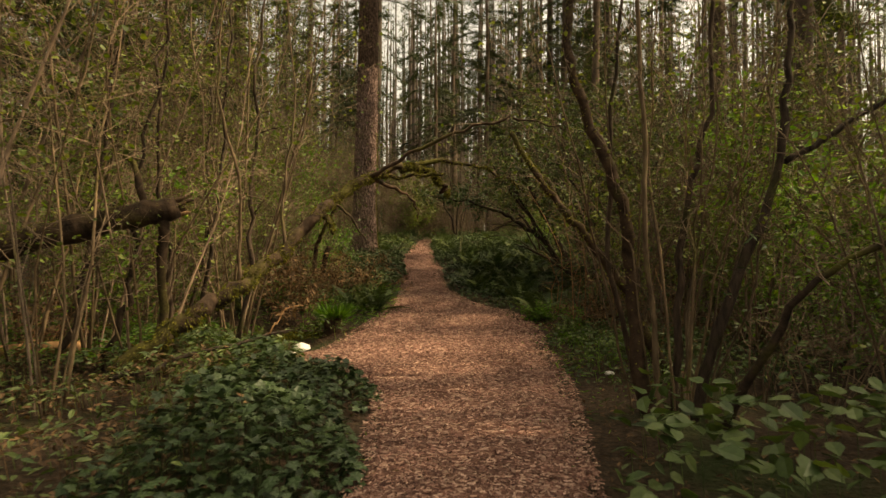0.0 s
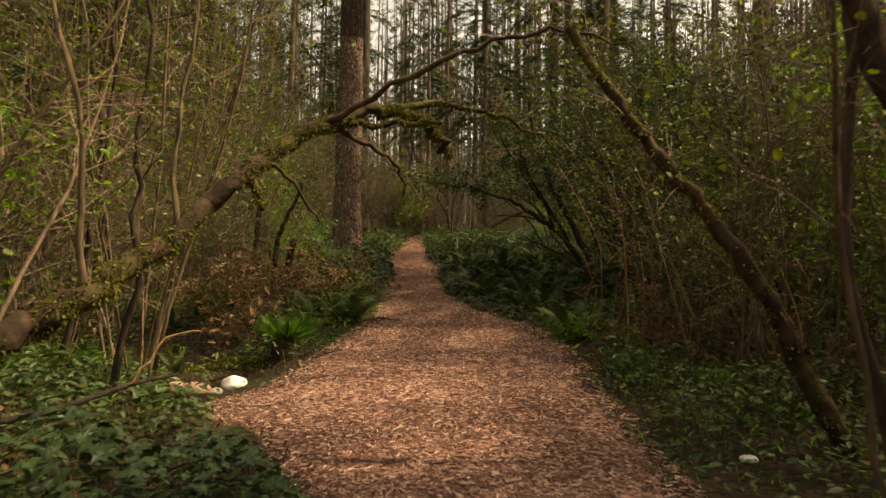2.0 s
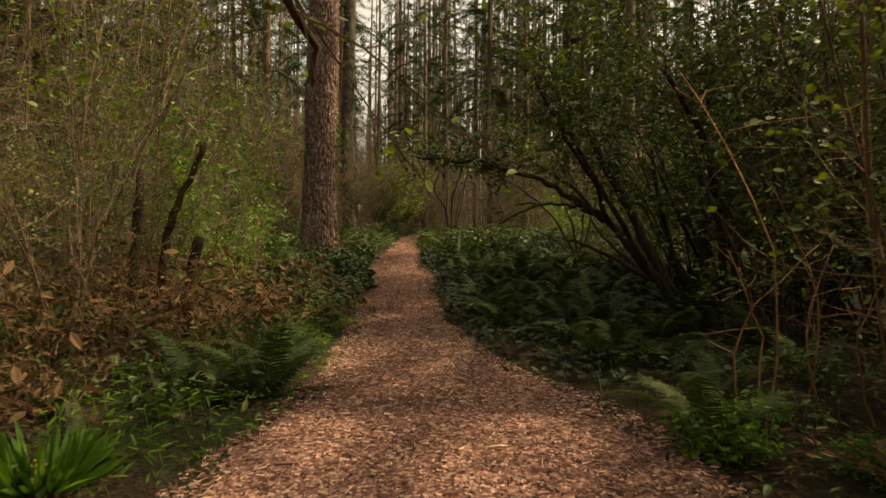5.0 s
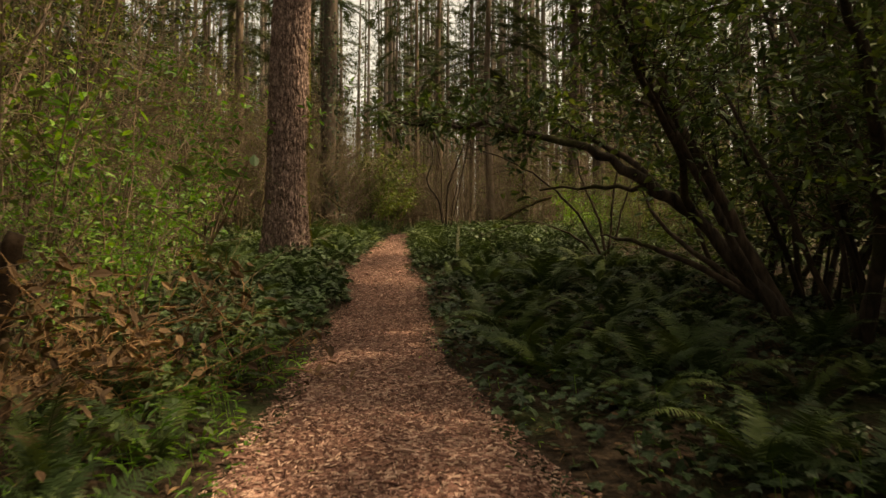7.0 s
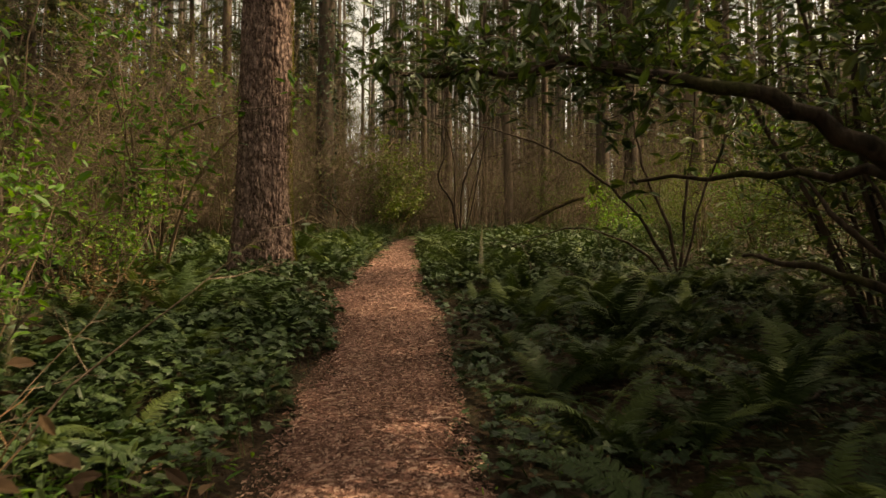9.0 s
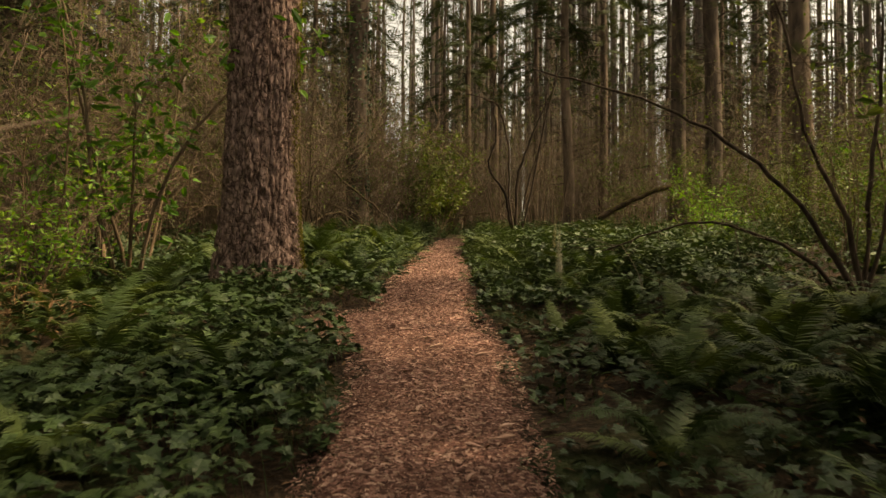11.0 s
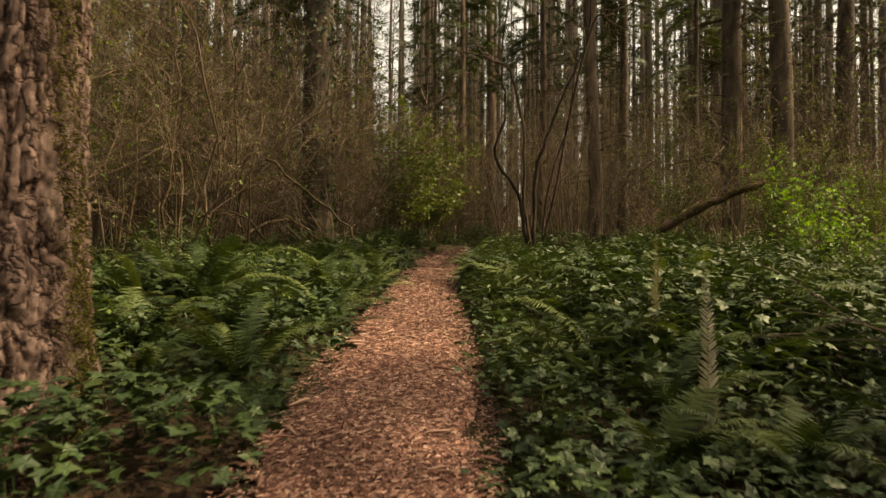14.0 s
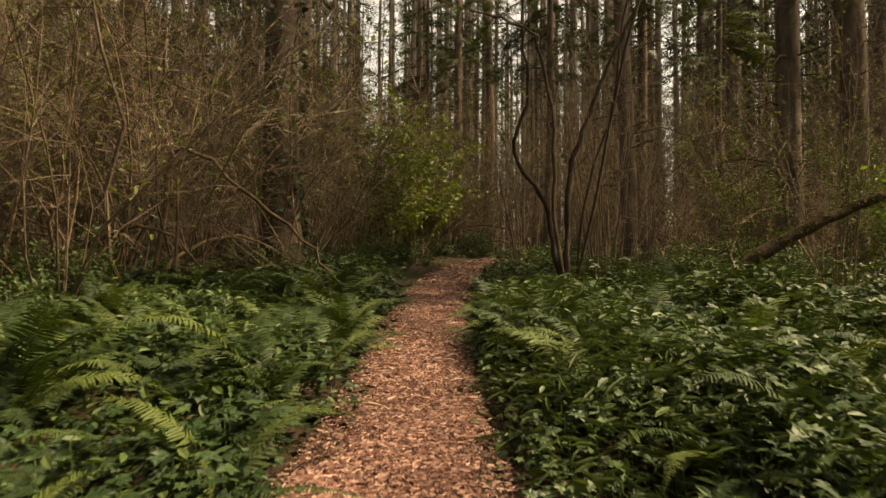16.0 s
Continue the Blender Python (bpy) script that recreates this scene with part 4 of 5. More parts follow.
dress(bend, C, random.Random(6), 13, 0.8, 0.006, SPRING, BROAD, 0.35, 0.045)

# multi-stemmed hazel beyond the path's crest
crest = thing("hazel_clump", "tall leafless hazel with crooked dark stems", "tree")
zc = float(land(0.8, 33.3))
C = [limb(crest, "stem", [(0.75, 33.3, zc - 0.1)] + [(a, b, c) for a, b, c in pts], r * 0.75, 0.012, DARK_STEM, 7) for pts, r in (
    ([(0.71, 33.3, 3.7), (0.77, 33.3, 4.66), (1.0, 33.3, 5.34), (1.22, 33.3, 5.92), (1.62, 33.3, 6.8), (1.7, 33.4, 7.8)], 0.065), ([(0.52, 33.3, 3.68), (0.43, 33.3, 4.14), (0.03, 33.3, 4.82), (0.2, 33.3, 5.57), (0.14, 33.4, 6.6), (0.3, 33.4, 8)], 0.055),
    ([(0.52, 33.2, 3.94), (0.51, 33.2, 5.34), (0.25, 33.2, 6.27), (-0.05, 33.2, 6.46), (-0.55, 33.2, 6.61)], 0.04), ([(1.0, 33.4, 4.4), (1.35, 33.4, 5.6), (1.5, 33.4, 7)], 0.03), ([(1.62, 33.3, 6.8), (2.0, 33.3, 7.3), (2.7, 33.3, 7.6)], 0.03))]
dress(crest, C, random.Random(16), 16, 0.9, 0.007, SPRING, BROAD, 0.12, 0.045)
pale = [shrub("bare_shrub", "upright clump of pale dry shrub stems", "shrub", "bare shrubs of the thicket", 110 + i, 16, 4.5, 0.22, 0.016, SPRING, SIMPLE, 0, 0.05, 6, 0.6, bend=0.06) for i in range(2)]
scatter(pale, [(1.3, 33.9), (1.7, 35.0), (0.4, 35.5), (-2.6, 46), (-3.2, 41.5), (2.7, 36.5), (-5.5, 38), (3.9, 33), (-7, 33)], (0.8, 1.1))
yellow = shrub("leafing_shrub", "upright bush with yellow-green young leaves", "shrub", "leafing shrubs of the wood", 130, 12, 3.4, 0.35, 0.02, SPRING, BROAD, 4, 0.1, 8, 0.7)
scatter([yellow], [(-2.5, 41.6), (-1.9, 43.5), (-1.7, 46.2)], (1, 1.2))

# left of the path: leaning mossy stubs
stub = thing("mossy_stub", "dark mossy dead stem leaning in undergrowth", "dead stem", "dead mossy stems")
S1 = limb(stub, "stem", [(-3.05, 15.1, 0.7), (-2.93, 15.0, 1.85), (-2.75, 14.85, 2.3), (-2.4, 14.6, 2.95)], 0.06, 0.03, MOSSY, 8)
moss_on(stub, S1, 0.05, 500)
stub = thing("mossy_stub", "short mossy broken stem in undergrowth", "dead stem", "dead mossy stems")
S1 = limb(stub, "stem", [(-3.5, 15.4, 0.7), (-3.4, 15.3, 1.9), (-3.3, 15.2, 2.75)], 0.07, 0.045, MOSSY, 8)
moss_on(stub, S1, 0.055, 500)
stub = thing("mossy_stub", "stout broken stem with thick moss", "dead stem", "dead mossy stems")
S1 = limb(stub, "stem", [(-3.0, 15.6, 0.7), (-2.85, 15.5, 1.5), (-2.7, 15.4, 2.0)], 0.075, 0.06, MOSSY, 8)
moss_on(stub, S1, 0.06, 500)

# ---- ferns ----


def frond_mesh(name, L, lift, droop, seed, mat=FERN):
    """One frond along +x: a midrib that rises and bows over, with two rows of narrow leaflets."""
    q = np.random.default_rng(seed)
    s, n = Shape(), 56
    p, a, line = np.array([0.0, 0, 0]), lift, []
    for i in range(n + 1):
        line.append(p.copy())
        a -= droop / n * (0.5 + i / n)
        p = p + np.array([math.cos(a), 0.0, math.sin(a)]) * L / n
        p[1] += 0.0015 * math.sin(i * 0.4 + seed)
    s.tube(line[::8], [0.004, 0.0037, 0.0033, 0.003, 0.0025, 0.002, 0.0015, 0.001], 3, False)
    P = np.array(line[3:])
    D = np.gradient(P, axis=0)
    D /= np.linalg.norm(D, axis=1, keepdims=True)
    u = np.linspace(0, 1, len(P))
    ln = L * 0.135 * np.minimum(1, 0.55 + u * 2.2) * (1 - u ** 2.2) + 0.008
    N = np.stack([-D[:, 2], 0 * u, D[:, 0]], 1)
    for sg in (-1, 1):
        side = np.stack([0 * u, sg + 0 * u, 0 * u], 1)
        al = side + D * (0.25 + 0.4 * u[:, None]) - N * 0.15 + q.normal(size=P.shape) * 0.09
        s.leaves(P, al, N + q.normal(size=P.shape) * 0.15, ln * q.uniform(0.85, 1.1, len(P)), PINNA, 1.05)
    return s.mesh(name, mat)


frond_forms = [frond_mesh("frond", 0.95, 1.15, 1.5, 1), frond_mesh("frond", 0.85, 0.9, 1.2, 2), frond_mesh("frond", 1.05, 1.3, 1.9, 3), frond_mesh("frond", 0.8, 0.6, 0.9, 4), frond_mesh("frond", 0.7, 1.35, 0.8, 5)]


def fern(seed, n, label, up=False):
    q = random.Random(seed)
    t = thing("sword_fern", label, "fern", "ferns along the path")
    for i in range(n):
        f = new("frond", frond_forms[4 if up else q.randrange(4)])
        f.parent = t
        f.matrix_basis = pose(q.gauss(0, 0.03), q.gauss(0, 0.03), 0, q.uniform(-22, 22), q.uniform(-14, 12), i * 360 / n + q.uniform(-16, 16)) @ Matrix.Scale(q.uniform(0.7, 1.12), 4)
    return t


ferns = [fern(1, 13, "dark green sword fern with arching fronds"), fern(2, 15, "broad sword fern with long drooping fronds"), fern(3, 10, "small green sword fern")]
fern_spots = spots_in(34, 0.3, 4.2, 13.4, 24.2, 0.35, 0.5) + spots_in(7, -0.4, 1.0, 28.2, 31, 0.2, 0.4) + spots_in(9, 1.2, 3.6, 27, 30, 0.5, 0.5) + [(0.35, 25.0), (0.62, 25.6), (1.0, 23.9), (1.35, 24.6), (0.9, 24.9), (1.9, 24.2), (1.7, 25.4), (2.4, 25.0)] + spots_in(18, -0.4, 3.2, 30, 33.5, 0.25, 0.45) + spots_in(12, 0, 4, 33, 42, 0.5, 0.7)
fern_spots += spots_in(46, -4.6, -1.4, 26.2, 33.5, 0.2, 0.4) + spots_in(14, -5, -1.6, 33.5, 42, 0.5, 0.7) + spots_in(16, -4.5, -1.6, 17.6, 24.6, 0.6, 0.6) + spots_in(10, -7, -4, 24, 32, 1)
fern_spots += [(-1.35, 13.1), (-1.55, 13.7), (-1.45, 14.6), (-1.8, 12.9), (-3.9, 12.7), (-4.5, 12.9), (-2.0, 15.6), (-1.7, 16.4), (2.1, 12.6), (1.7, 11.9), (-3.4, 13.4)] + spots_in(12, 4, 7, 20, 30, 1)
fern_spots += [(0.6, 20.6), (0.95, 21.5), (0.75, 22.5), (1.4, 22.1), (1.7, 20.9), (0.45, 23.5), (1.15, 23.4), (2.0, 22.9), (0.75, 19.3), (1.4, 19.6), (1.0, 18.0), (1.6, 17.0), (1.5, 15.6), (2.2, 16.2), (1.0, 16.4), (2.3, 14.4), (1.7, 14.3)]
fern_spots += [(-2.4, 20.2), (-2.9, 20.9), (-2.3, 21.6), (-2.9, 22.3), (-3.4, 21.5), (-3.6, 22.9), (-2.5, 23.0), (-1.9, 19.4), (-2.7, 19.3), (-3.4, 20.1), (-2.2, 18.2), (-4.2, 21.9)]
fern_spots += [(0.1, 27.2), (0.5, 27.9), (0.0, 28.8), (1.0, 27.0), (0.6, 29.4), (1.5, 28.3), (0.1, 30.4), (0.9, 30.9), (2.1, 29.3), (0.3, 32.3)]
fern_spots += [(-3.75, 24.5), (-2.0, 26.4), (-2.3, 27.4), (-1.95, 28.3)]
scatter(ferns, [p for p in fern_spots if (p[0] - BX) ** 2 + (p[1] - BY) ** 2 > 0.9], (0.7, 1.15))
tall_ferns = [fern(4, 14, "tall dark green sword fern with wide fronds"), fern(5, 12, "sword fern arching over the ivy")]
scatter(tall_ferns, [(0.4, 26.7), (1.2, 26.2), (0.9, 28.1), (1.8, 27.2), (2.4, 28.4), (0.3, 29.6), (1.5, 29.9), (2.6, 26.4), (3.0, 23.2), (3.6, 23.3), (2.5, 23.7), (4.2, 23.5), (-2.0, 29.0), (-2.4, 30.2), (-3.2, 28.6)], (0.95, 1.2))
bright_fern = fern(9, 8, "upright fresh light-green fern", True)
scatter([bright_fern], [(-1.75, 14.1), (-2.1, 14.6), (-1.6, 15.3), (-2.4, 13.6), (-1.9, 12.5), (-2.9, 15.0), (-3.3, 12.9), (-3.7, 13.2), (-2.7, 12.5), (-3.0, 10.6), (-3.5, 10.4), (-1.95, 11.15), (-4.1, 10.8), (-2.0, 11.6), (-2.25, 12.0), (-1.6, 13.3), (-2.9, 16.9), (-2.2, 17.0)], (0.6, 0.95))

DRY = leaf_mat("dry_frond", (0.26, 0.24, 0.19), (0.36, 0.33, 0.27), (0.46, 0.43, 0.36), 0.8, 0.2, 0.2, island=False)
dry_form = frond_mesh("frond", 1.0, 1.5, 0.35, 6, DRY)
for px_, py_, fr in ((0.67, 25.2, ((80, 12),)), (0.72, 26.4, ((215, 40),)), (-2.9, 18.4, ((40, 15), (250, 30)))):
    t = thing("dry_fern", "withered pale grey-brown upright fern frond", "fern", "withered ferns")
    for az, tilt in fr:
        f = new("frond", dry_form)
        f.parent = t
        f.matrix_basis = pose(0, 0, 0, 0, -tilt * 0.4, az) @ Matrix.Diagonal((1, 0.42, 1, 1))
    t.matrix_basis = place(t, px_, py_)

# ---- ground cover ----


def bed(name, label, category, mat, form, n, x0, x1, y0, y1, low, high, size, clear=0.08, hollow=None, width=1.0, edge=0.35, single=0, single_name="leaf"):
    """A carpet of leaves; its height swells and sinks, and it thins out at the path."""
    x, y = nrg.uniform(x0, x1, n), nrg.uniform(y0, y1, n)
    out = off_path(x, y)
    wave = 0.5 + 0.28 * np.sin(x * 2.3 + y * 1.1) + 0.25 * np.sin(y * 2.9 - x * 1.3 + 1) + 0.12 * np.sin(6 * x + 4 * y)
    keep = (out > clear + 0.12 * np.sin(3 * y + x)) & (nrg.random(n) < 0.35 + wave)
    keep &= (x - BX) ** 2 + (y - BY) ** 2 > 0.40
    if hollow:
        keep &= ((x - hollow[0]) / hollow[2]) ** 2 + ((y - hollow[1]) / hollow[3]) ** 2 > 1
    x, y, out, wave = x[keep], y[keep], out[keep], wave[keep]
    k = len(x)
    top = (low + (high - low) * np.clip(wave, 0, 1)) * np.clip(out / edge, 0.12, 1)
    z = land(x, y) + 0.01 + top * nrg.uniform(0.25, 1, k) ** 0.6
    s = Shape()
    s.leaves(np.stack([x, y, z], 1), unit(k, 0.35) + np.array([0, 0, -0.12]), unit(k) * 0.55 + np.array([0, 0, 1]), nrg.uniform(0.55, 1.25, k) * size, form, width)
    # stalks hold the leaves up
    for i in range(0, k, 9):
        p = Vector((x[i], y[i], z[i]))
        s.tube([(x[i] + 0.03, y[i] + 0.02, float(land(x[i], y[i])) - 0.02), p], [0.003, 0.002], 3, False)
    o = tagged(s.ob(name, mat), label, category, kind="stuff")
    if single:
        # the leaves nearest the path, one by one
        near = np.argsort(out)[:single * 3:3]
        f = Shape()
        f.leaves([(0, 0, 0)], [(1, 0, 0)], [(0, 0, 1)], size * 1.15, form, width)
        me = f.mesh(single_name, mat)
        for i in near:
            leaf = new(single_name, me)
            leaf.parent = o
            leaf.matrix_basis = pose(x[i], y[i], z[i] + 0.02, rng.uniform(-35, 35), rng.uniform(-25, 35), rng.uniform(0, 360)) @ Matrix.Scale(rng.uniform(0.7, 1.2), 4)
    return o


bed("ivy", "dense dark green ivy in a knee-high mound", "ivy", IVY, LOBED, 4300, -1.75, -0.4, 2.4, 7.3, 0.18, 0.5, 0.072, single=50, single_name="ivy_leaf")
bed("bramble", "tangle of bramble leaves over dead twigs", "undergrowth", SALAL, SIMPLE, 3800, -5, -1.3, 2.4, 7.3, 0.12, 0.42, 0.075)
bed("leaf_litter", "dry brown leaves caught in the bramble", "leaf litter", LITTER, SIMPLE, 3800, -5, -1.2, 2.4, 7.6, 0.08, 0.42, 0.07)
bed("ivy", "dense dark green ivy carpet beside the path", "ivy", IVY, LOBED, 11500, -3.3, -0.9, 17.2, 25.3, 0.2, 0.45, 0.084, edge=0.1, single=60, single_name="ivy_leaf")
bed("ivy", "ivy carpet round the foot of the fir", "ivy", IVY, LOBED, 15000, -5.5, -1.0, 25.3, 34, 0.1, 0.36, 0.08, -0.06, edge=0.16)
bed("ivy", "dark ivy carpet between the ferns", "ivy", IVY, LOBED, 20000, -0.7, 4.5, 24.0, 36, 0.08, 0.36, 0.066, -0.08, edge=0.16)
bed("ivy", "dark ivy deep in the wood", "ivy", IVY, LOBED, 9000, -9, -3, 17, 34, 0.1, 0.35, 0.1)
bed("ivy", "dark ivy in the shade of the laurel", "ivy", IVY, LOBED, 9500, -0.3, 5.5, 13.4, 24, 0.04, 0.2, 0.085, -0.03, edge=0.2)
bed("ivy", "low ivy leaves creeping over the path edge", "ivy", IVY, LOBED, 3500, -0.4, 1.9, 24.6, 29, 0.12, 0.3, 0.075, -0.05, edge=0.15)
bed("ivy", "glossy ivy heaped in a dark mound", "ivy", IVY, LOBED, 6000, 0.5, 3.6, 25.6, 31.5, 0.25, 0.6, 0.085, 0.2, edge=0.5)
bed("salal", "glossy salal and bramble leaves between the ferns", "undergrowth", SALAL, SIMPLE, 7000, -0.6, 4.5, 27.0, 36, 0.15, 0.6, 0.085, 0.05, edge=0.3)
bed("grass", "tufts of fine green grass among the ivy", "grass", FERN, SIMPLE, 8500, -0.5, 2.8, 25.5, 34, 0.15, 0.58, 0.17, 0.05, width=0.18, edge=0.3)
bed("bramble", "bramble leaves between the ferns", "undergrowth", SALAL, SIMPLE, 5000, -5, -1.4, 26.4, 36, 0.12, 0.5, 0.08, 0.1, edge=0.3)
bed("leaf_litter", "damp dark leaves and crumbs along the path edges", "leaf litter", LITTER, SIMPLE, 9000, -2.6, 2.2, 3, 36, 0.03, 0.06, 0.04, -0.22, edge=0.1)
bed("bramble", "bramble and dock leaves beside the ditch", "undergrowth", SALAL, BROAD, 1700, -4.2, -1.7, 6.9, 9.7, 0.1, 0.4, 0.075, 0.1)
bed("bramble", "scattered green herbs under the hazels", "undergrowth", SALAL, SIMPLE, 2600, 1.3, 3.6, 6.2, 10.5, 0.08, 0.4, 0.07, 0.1)
bed("salal", "leathery salal with pale green leaves", "undergrowth", SALAL, BROAD, 400, 0.95, 2.9, 2.4, 4.6, 0.25, 0.68, 0.115, single=60, single_name="salal_leaf")
bed("bramble", "low bramble with mixed green leaves", "undergrowth", SALAL, SIMPLE, 9000, -7, -0.9, 7, 17.5, 0.1, 0.5, 0.085, 0.25, (-3.3, 11.6, 2.1, 0.75))
bed("bramble", "low bramble with mixed green leaves", "undergrowth", SALAL, SIMPLE, 6000, 1.3, 7, 6.2, 13.5, 0.08, 0.5, 0.075, 0.2)
bed("bramble", "leafy undergrowth at the end of the path", "undergrowth", SALAL, SIMPLE, 12000, -9, 9, 33, 52, 0.15, 0.6, 0.12, 0.2)
bed("bramble", "tangled undergrowth deeper in the wood", "undergrowth", SALAL, SIMPLE, 11000, 3.4, 12, 20, 37, 0.15, 0.75, 0.1)
bed("grass", "thin fresh green grass and herbs at path edge", "grass", BRIGHT, SIMPLE, 2600, -2.6, -0.7, 11, 18, 0.05, 0.28, 0.10, 0.0, width=0.5)
bed("grass", "thin green herbs at path edge", "grass", BRIGHT, SIMPLE, 1300, 1.0, 2.6, 6.0, 12.5, 0.04, 0.2, 0.08, 0.0, width=0.5)
bed("grass", "soft green grass and herbs in the thicket", "grass", BRIGHT, SIMPLE, 6500, -9, -3.2, 7, 17, 0.1, 0.5, 0.13, 0.0, width=0.4)
bed("leaf_litter", "brown fallen leaves and bits of twig", "leaf litter", LITTER, SIMPLE, 12000, -6, 6, 1, 26, 0.0, 0.04, 0.07, 0.0)
bed("grass", "fringe of small ferny herbs along the chips", "grass", FERN, SIMPLE, 5200, -2.6, 2.4, 5, 34, 0.06, 0.2, 0.075, -0.05, width=0.35, edge=0.2)
bed("grass", "sparse tiny herbs creeping onto the chips", "grass", BRIGHT, SIMPLE, 1500, -2.4, 2.4, 4, 18, 0.15, 0.3, 0.045, -0.3, width=0.5, edge=0.3)
bed("leaf_litter", "a few dry leaves and twigs scattered on chips", "leaf litter", LITTER, SIMPLE, 1500, -2.2, 2.2, 3, 36, 0.2, 0.3, 0.05, -0.9, edge=0.5)

# fresh low bush at the path's edge
low_bush = shrub("leafy_shrub", "low shrub with light green pointed leaves", "shrub", "", 140, 9, 0.75, 0.6, 0.007, BRIGHT, SIMPLE, 2, 0.1, 5, 0.28)
scatter([low_bush], [(1.75, 11.7), (2.3, 11.2), (2.2, 12.2), (2.0, 9.9), (2.6, 9.4)], (0.5, 0.8))

# dead bracken and dry stalks
bracken = [shrub("dead_bracken", "collapsed reddish-brown dead bracken", "dead plant", "dead bracken", 150 + i, 14, 1.1, 1.2, 0.006, LITTER, SIMPLE, 0.6, 0.09, 7, 0.35, DEAD, 0.22) for i in range(2)]
scatter(bracken, [(-2.4, 13.9), (-2.9, 14.4), (-3.6, 13.9), (-2.7, 12.8), (-4.8, 10.4), (2.9, 8.6), (2.6, 10.6), (-2.2, 16.0), (-5.2, 8.2), (3.4, 9.8), (-4.2, 22.4), (-3.1, 15.2), (-3.4, 14.8), (-2.75, 15.6)], (0.8, 1.2))
canes = [shrub("bramble_canes", "arching bare bramble canes", "bramble", "bramble canes", 160 + i, 10, 2.2, 1.1, 0.006, SALAL, SIMPLE, 0.4, 0.07, 5, 0.4, TWIG, 0.12) for i in range(2)]
scatter(canes, spots_in(14, -6, -2.2, 8, 17, 1.5, 0.6, ((-3.3, 11.6, 1.2),)) + spots_in(10, 2.4, 5, 7, 12.5, 1.3, 0.6) + [(3.3, 5.7), (3.8, 5.2), (4.3, 5.8), (3.7, 6.2), (4.7, 5.3), (4.2, 4.7), (3.1, 6.3)], (0.7, 1.2))

# dry upright stalks on the shaded bank
for i in range(16):
    x, y = rng.uniform(1.95, 3.3), rng.uniform(8.2, 12.3)
    if off_path(x, y) < 0.35:
        x += 0.4
    t = thing("dry_stalk", "thin pale dead stalk standing in the undergrowth", "dead plant", "dry stalks")
    z, h = float(land(x, y)), rng.uniform(0.8, 2.3)
    ln = limb(t, "stem", [(x, y, z - 0.05), (x + rng.gauss(0, 0.08), y, z + h * 0.5), (x + rng.gauss(0, 0.2), y + rng.gauss(0, 0.1), z + h)], 0.009, 0.004, DEAD, 5, 4, 0.008)
    for k in range(3):
        b = ln[rng.randrange(3, len(ln))]
        limb(t, "side_twig", [tuple(b), (b[0] + rng.gauss(0, 0.12), b[1] + rng.gauss(0, 0.12), b[2] + 0.12), (b[0] + rng.gauss(0, 0.25), b[1] + rng.gauss(0, 0.2), b[2] + 0.18)], 0.004, 0.002, DEAD, 4, 2, 0.004)

# fallen branch on the left bank
twig = thing("fallen_branch", "long fallen branch lying over ivy", "branch")
T1 = limb(twig, "stem", [(-2.9, 5.7, 0.45), (-2.3, 6.6, 0.62), (-1.75, 7.5, 0.72)], 0.03, 0.012, DARK_STEM, 7)
limb(twig, "side_twig", [(-1.95, 7.2, 0.7), (-1.75, 7.35, 0.95), (-1.6, 7.5, 1.0)], 0.01, 0.004, DEAD, 5)
stick = thing("fallen_branch", "dark dead branch lying on the shaded ground", "branch")
limb(stick, "stem", [(1.3, 18.2, 1.12), (2.2, 18.6, 1.15), (3.0, 19.2, 1.2)], 0.03, 0.012, DARK_STEM, 6)
logs = thing("fallen_branch", "mossy fallen branch propped in undergrowth", "branch")
LG = limb(logs, "stem", [(1.7, 32.0, 2.75), (2.3, 32.0, 3.3), (3.2, 32.0, 3.85), (4.1, 32.1, 4.2)], 0.085, 0.05, MOSSY, 8)
moss_on(logs, LG, 0.082, 3000, 0.6, 0.65)
for pts in (((-6.6, 33.0, 2.75), (-5.6, 33.0, 3.45), (-4.44, 33.0, 3.78), (-3.9, 33.1, 3.3)), ((-4.6, 33.2, 2.8), (-4.22, 33.0, 4.7), (-3.4, 33.0, 4.3), (-2.47, 33.0, 3.5), (-2.1, 33, 2.95)), ((-5.5, 32.6, 2.7), (-5.46, 32.6, 3.4), (-5.3, 32.6, 5.6), (-5.35, 32.6, 7.2))):
    t = thing("fallen_branch", "bare crooked branch standing out of the ferns", "branch", "bare crooked branches")
    ln = limb(t, "stem", pts, 0.035, 0.012, STEM, 7, 5, 0.03)
    dress(t, [ln], random.Random(int(-pts[0][0] * 10)), 12, 0.8, 0.006)

# moss-grown post and mossy bank at the ditch
post = thing("mossy_stump", "small rotten stump tufted with grass and moss", "stump")
pz = float(land(-1.82, 10.85))
PS = limb(post, "stump_body", [(-1.82, 10.85, pz - 0.15), (-1.82, 10.85, pz + 0.1), (-1.8, 10.87, pz + 0.3)], 0.16, 0.12, MOSSY, 12, 4, 0.008)
moss_on(post, PS, 0.13, 700, 0.8)
s = Shape()
n = 260
a = nrg.uniform(0, 6.283, n)
s.leaves(np.stack([-1.8 + 0.1 * np.cos(a), 10.87 + 0.1 * np.sin(a), pz + 0.24 + 0 * a], 1), np.stack([np.cos(a) * nrg.uniform(0.2, 1.1, n), np.sin(a) * nrg.uniform(0.2, 1.1, n), 0.25 + nrg.random(n)], 1), unit(n), nrg.uniform(0.08, 0.36, n), SIMPLE, 0.13)
s.ob("grass_tuft", BRIGHT, post)
bank = Shape()
n = 2200
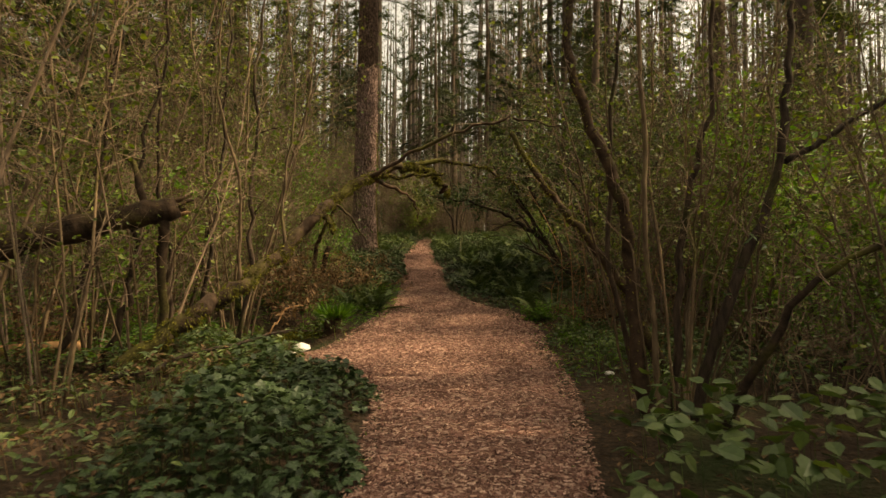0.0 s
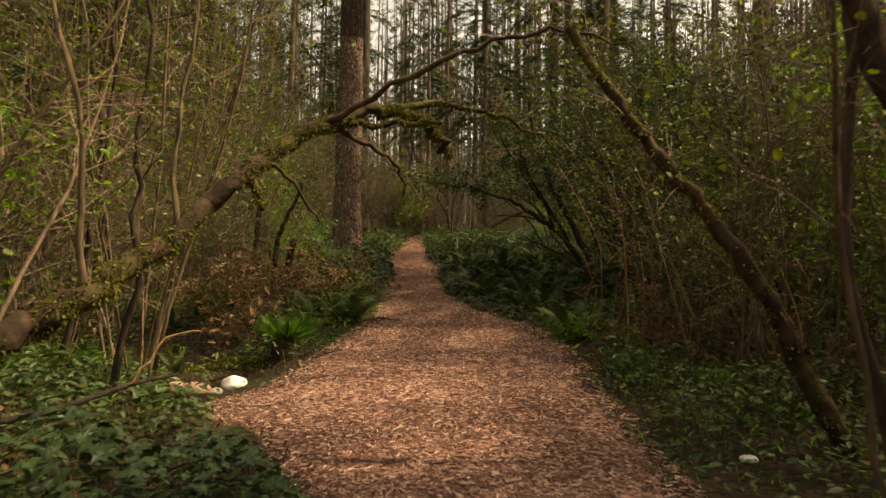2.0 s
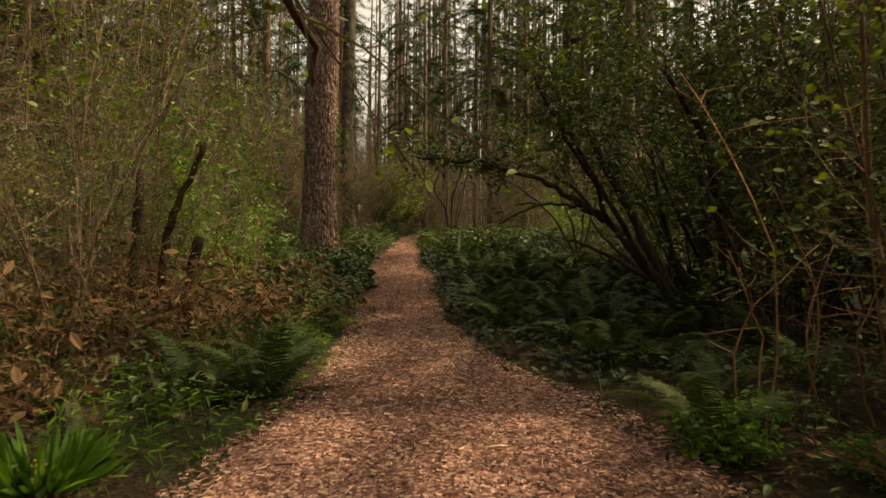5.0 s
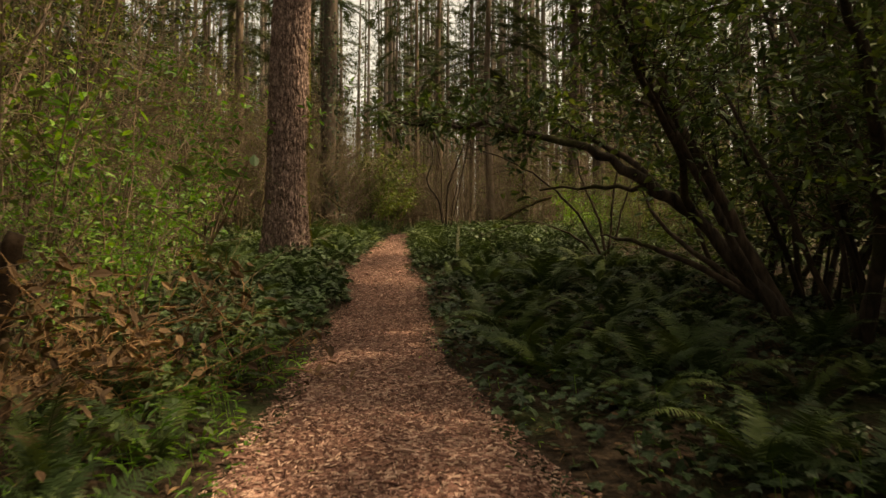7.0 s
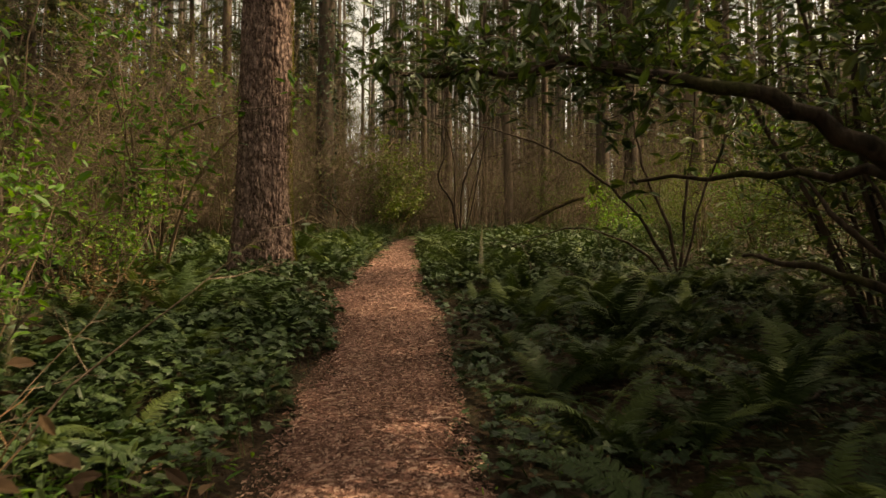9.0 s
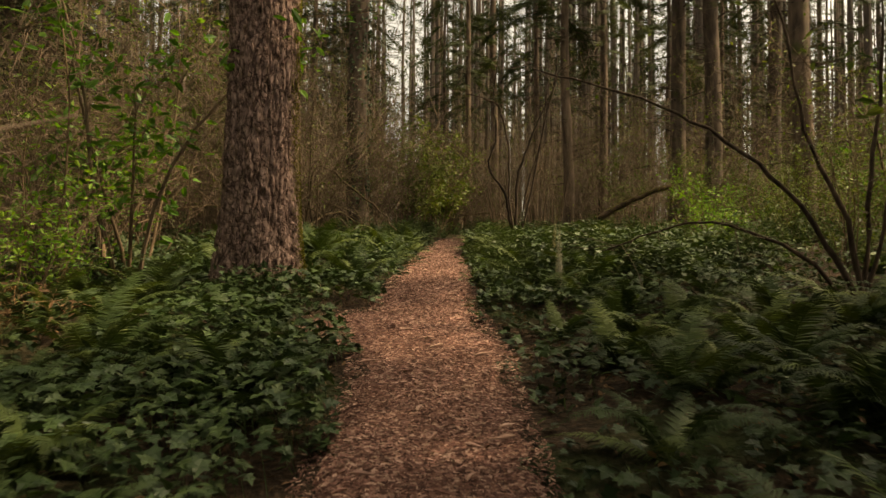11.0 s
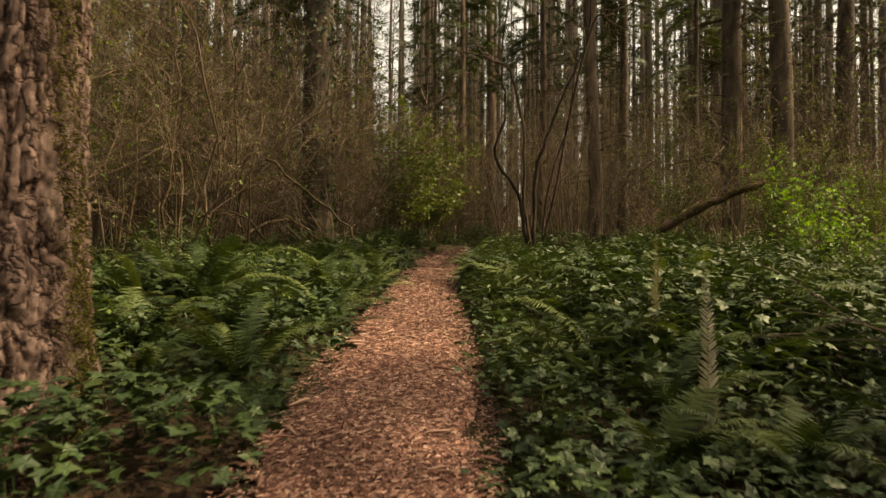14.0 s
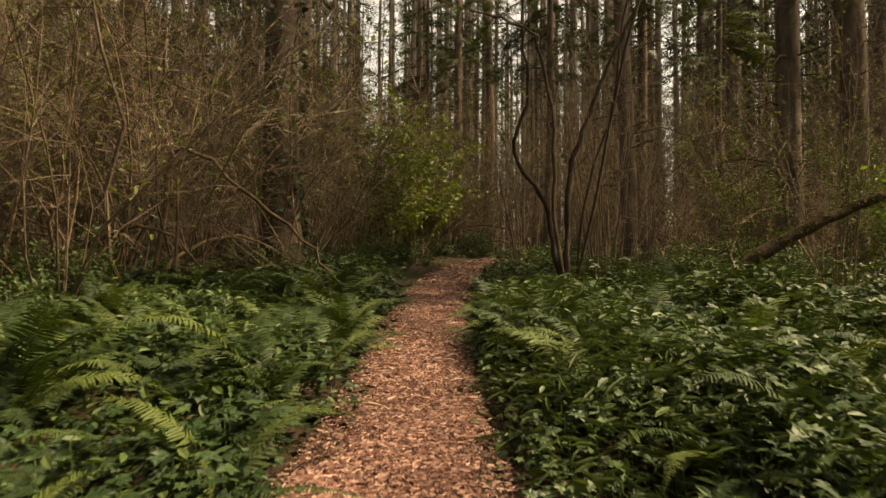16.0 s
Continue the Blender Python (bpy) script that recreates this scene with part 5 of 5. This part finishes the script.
x, y = nrg.normal(-2.55, 0.28, n), nrg.normal(11.0, 0.13, n)
bank.leaves(np.stack([x, y, land(x, y) + 0.09 * np.exp(-((x + 2.55) / 0.35) ** 2 - ((y - 11.0) / 0.2) ** 2) + 0.005], 1), unit(n, 0.6) + np.array([0, 0, 0.4]), unit(n), nrg.uniform(0.02, 0.06, n), SIMPLE)
tagged(bank.ob("moss_cushion", MOSS), "cushion of yellow-green moss on the bank", "moss", kind="stuff")

# low leafy bushes where the path bends away
knee = [shrub("low_bush", "low rounded leafy bush in the undergrowth", "shrub", "low bushes", 170 + i, 9, 1.1, 0.8, 0.008, SALAL, SIMPLE, 3, 0.09, 7, 0.4) for i in range(2)]
scatter(knee, [(-0.9, 47.4), (-0.3, 48.8), (-1.9, 46.6), (-1.3, 49.8), (0.2, 50.5), (-2.6, 48)] + spots_in(26, -6, 6, 35, 50, 0.5, 0.8) + spots_in(12, -8, -3.5, 30, 44, 1, 0.8) + spots_in(12, 3, 9, 28, 40, 1, 0.8), (0.5, 0.95))

# pale cut log in the thicket
cut = thing("cut_log", "short pale barked log lying in the ivy", "log")
limb(cut, "log_body", [(-5.6, 7.6, 0.42), (-4.9, 7.7, 0.47), (-4.3, 7.8, 0.5)], 0.07, 0.07, DEAD, 12, 5, 0.004)

# ---- stones ----


def stone(x, y, size, sx, sy, sz, mat, seed, label, turn=0, lift=0.0):
    bm = bmesh.new()
    bmesh.ops.create_icosphere(bm, subdivisions=4, radius=1)
    for v in bm.verts:
        k = 1 + 0.16 * noise.noise(v.co * 1.3 + Vector((seed, 0, 0))) + 0.03 * noise.noise(v.co * 5 + Vector((seed, 2, 0)))
        v.co = Vector((v.co.x * sx * k, v.co.y * sy * k, v.co.z * sz * k)) * size
    me = bpy.data.meshes.new("stone")
    bm.to_mesh(me)
    bm.free()
    me.materials.append(mat)
    me.polygons.foreach_set("use_smooth", [True] * len(me.polygons))
    o = tagged(new("stone", me), label, "stone", "stones by the ditch")
    o.matrix_basis = pose(x, y, float(land(x, y)) + sz * size * 0.62 + lift, 0, 0, turn)
    return o


WHITE = stone_mat("white_stone", (0.62, 0.6, 0.58), (0.85, 0.84, 0.82))
TAN = stone_mat("tan_stone", (0.27, 0.165, 0.125), (0.42, 0.27, 0.21))
GREY = stone_mat("grey_stone", (0.26, 0.24, 0.21), (0.42, 0.38, 0.33))
stone(-2.2, 10.17, 0.13, 1.05, 0.75, 0.7, WHITE, 1, "smooth white stone on the ditch edge", 20, -0.02)
stone(-2.5, 9.85, 0.165, 1.05, 0.8, 0.55, TAN, 2, "smooth tan stone on the ditch edge")
stone(-2.75, 10.0, 0.1, 1.0, 0.9, 0.8, TAN, 3, "small rounded tan stone", 30)
stone(-2.3, 9.92, 0.07, 1.0, 0.8, 0.6, GREY, 4, "small grey stone among chips", 60)
stone(1.8, 7.05, 0.045, 1.2, 0.9, 0.5, WHITE, 6, "small pale stone half hidden in undergrowth")

# ---- wood chips ----


def chip_places(n, y0, y1, beyond=0.05):
    y = nrg.uniform(y0, y1, n)
    l_, r_ = np.interp(y, EDGE_Y, EDGE_L) - beyond, np.interp(y, EDGE_Y, EDGE_R) + beyond
    x = l_ + (r_ - l_) * nrg.random(n)
    return x, y


def chips(n, y0, y1, lo, hi, width):
    s = Shape()
    x, y = chip_places(n, y0, y1)
    s.leaves(np.stack([x, y, land(x, y) + 0.022 + nrg.uniform(0, 0.022, n)], 1), unit(n, 0.18), unit(n) * 0.3 + np.array([0, 0, 1]), nrg.uniform(lo, hi, n), SLIVER, width)
    return s


tagged(chips(56000, 2.2, 17, 0.012, 0.046, 0.27).ob("wood_chips", CHIP, path), kind="stuff")
tagged(chips(62000, 17, 36, 0.010, 0.038, 0.27).ob("wood_chips", CHIP, path), kind="stuff")
tagged(chips(7000, 36, 48, 0.03, 0.08, 0.4).ob("wood_chips", CHIP, path), kind="stuff")
forms = []
for i in range(6):
    s = Shape()
    s.tube([(0, 0, 0), (0.045, 0.004 * i - 0.01, 0.004), (0.1 + 0.012 * i, 0, 0)], [0.006, 0.009 + 0.001 * i, 0.004], 5)
    forms.append(s.mesh("wood_chip", CHIP))
x, y = chip_places(240, 4, 32, -0.05)
for i in range(240):
    o = new("wood_chip", forms[i % 6])
    o.parent = path
    o.matrix_basis = pose(x[i], y[i], float(land(x[i], y[i])) + 0.042, rng.uniform(-8, 8), rng.uniform(-8, 8), rng.uniform(0, 360))
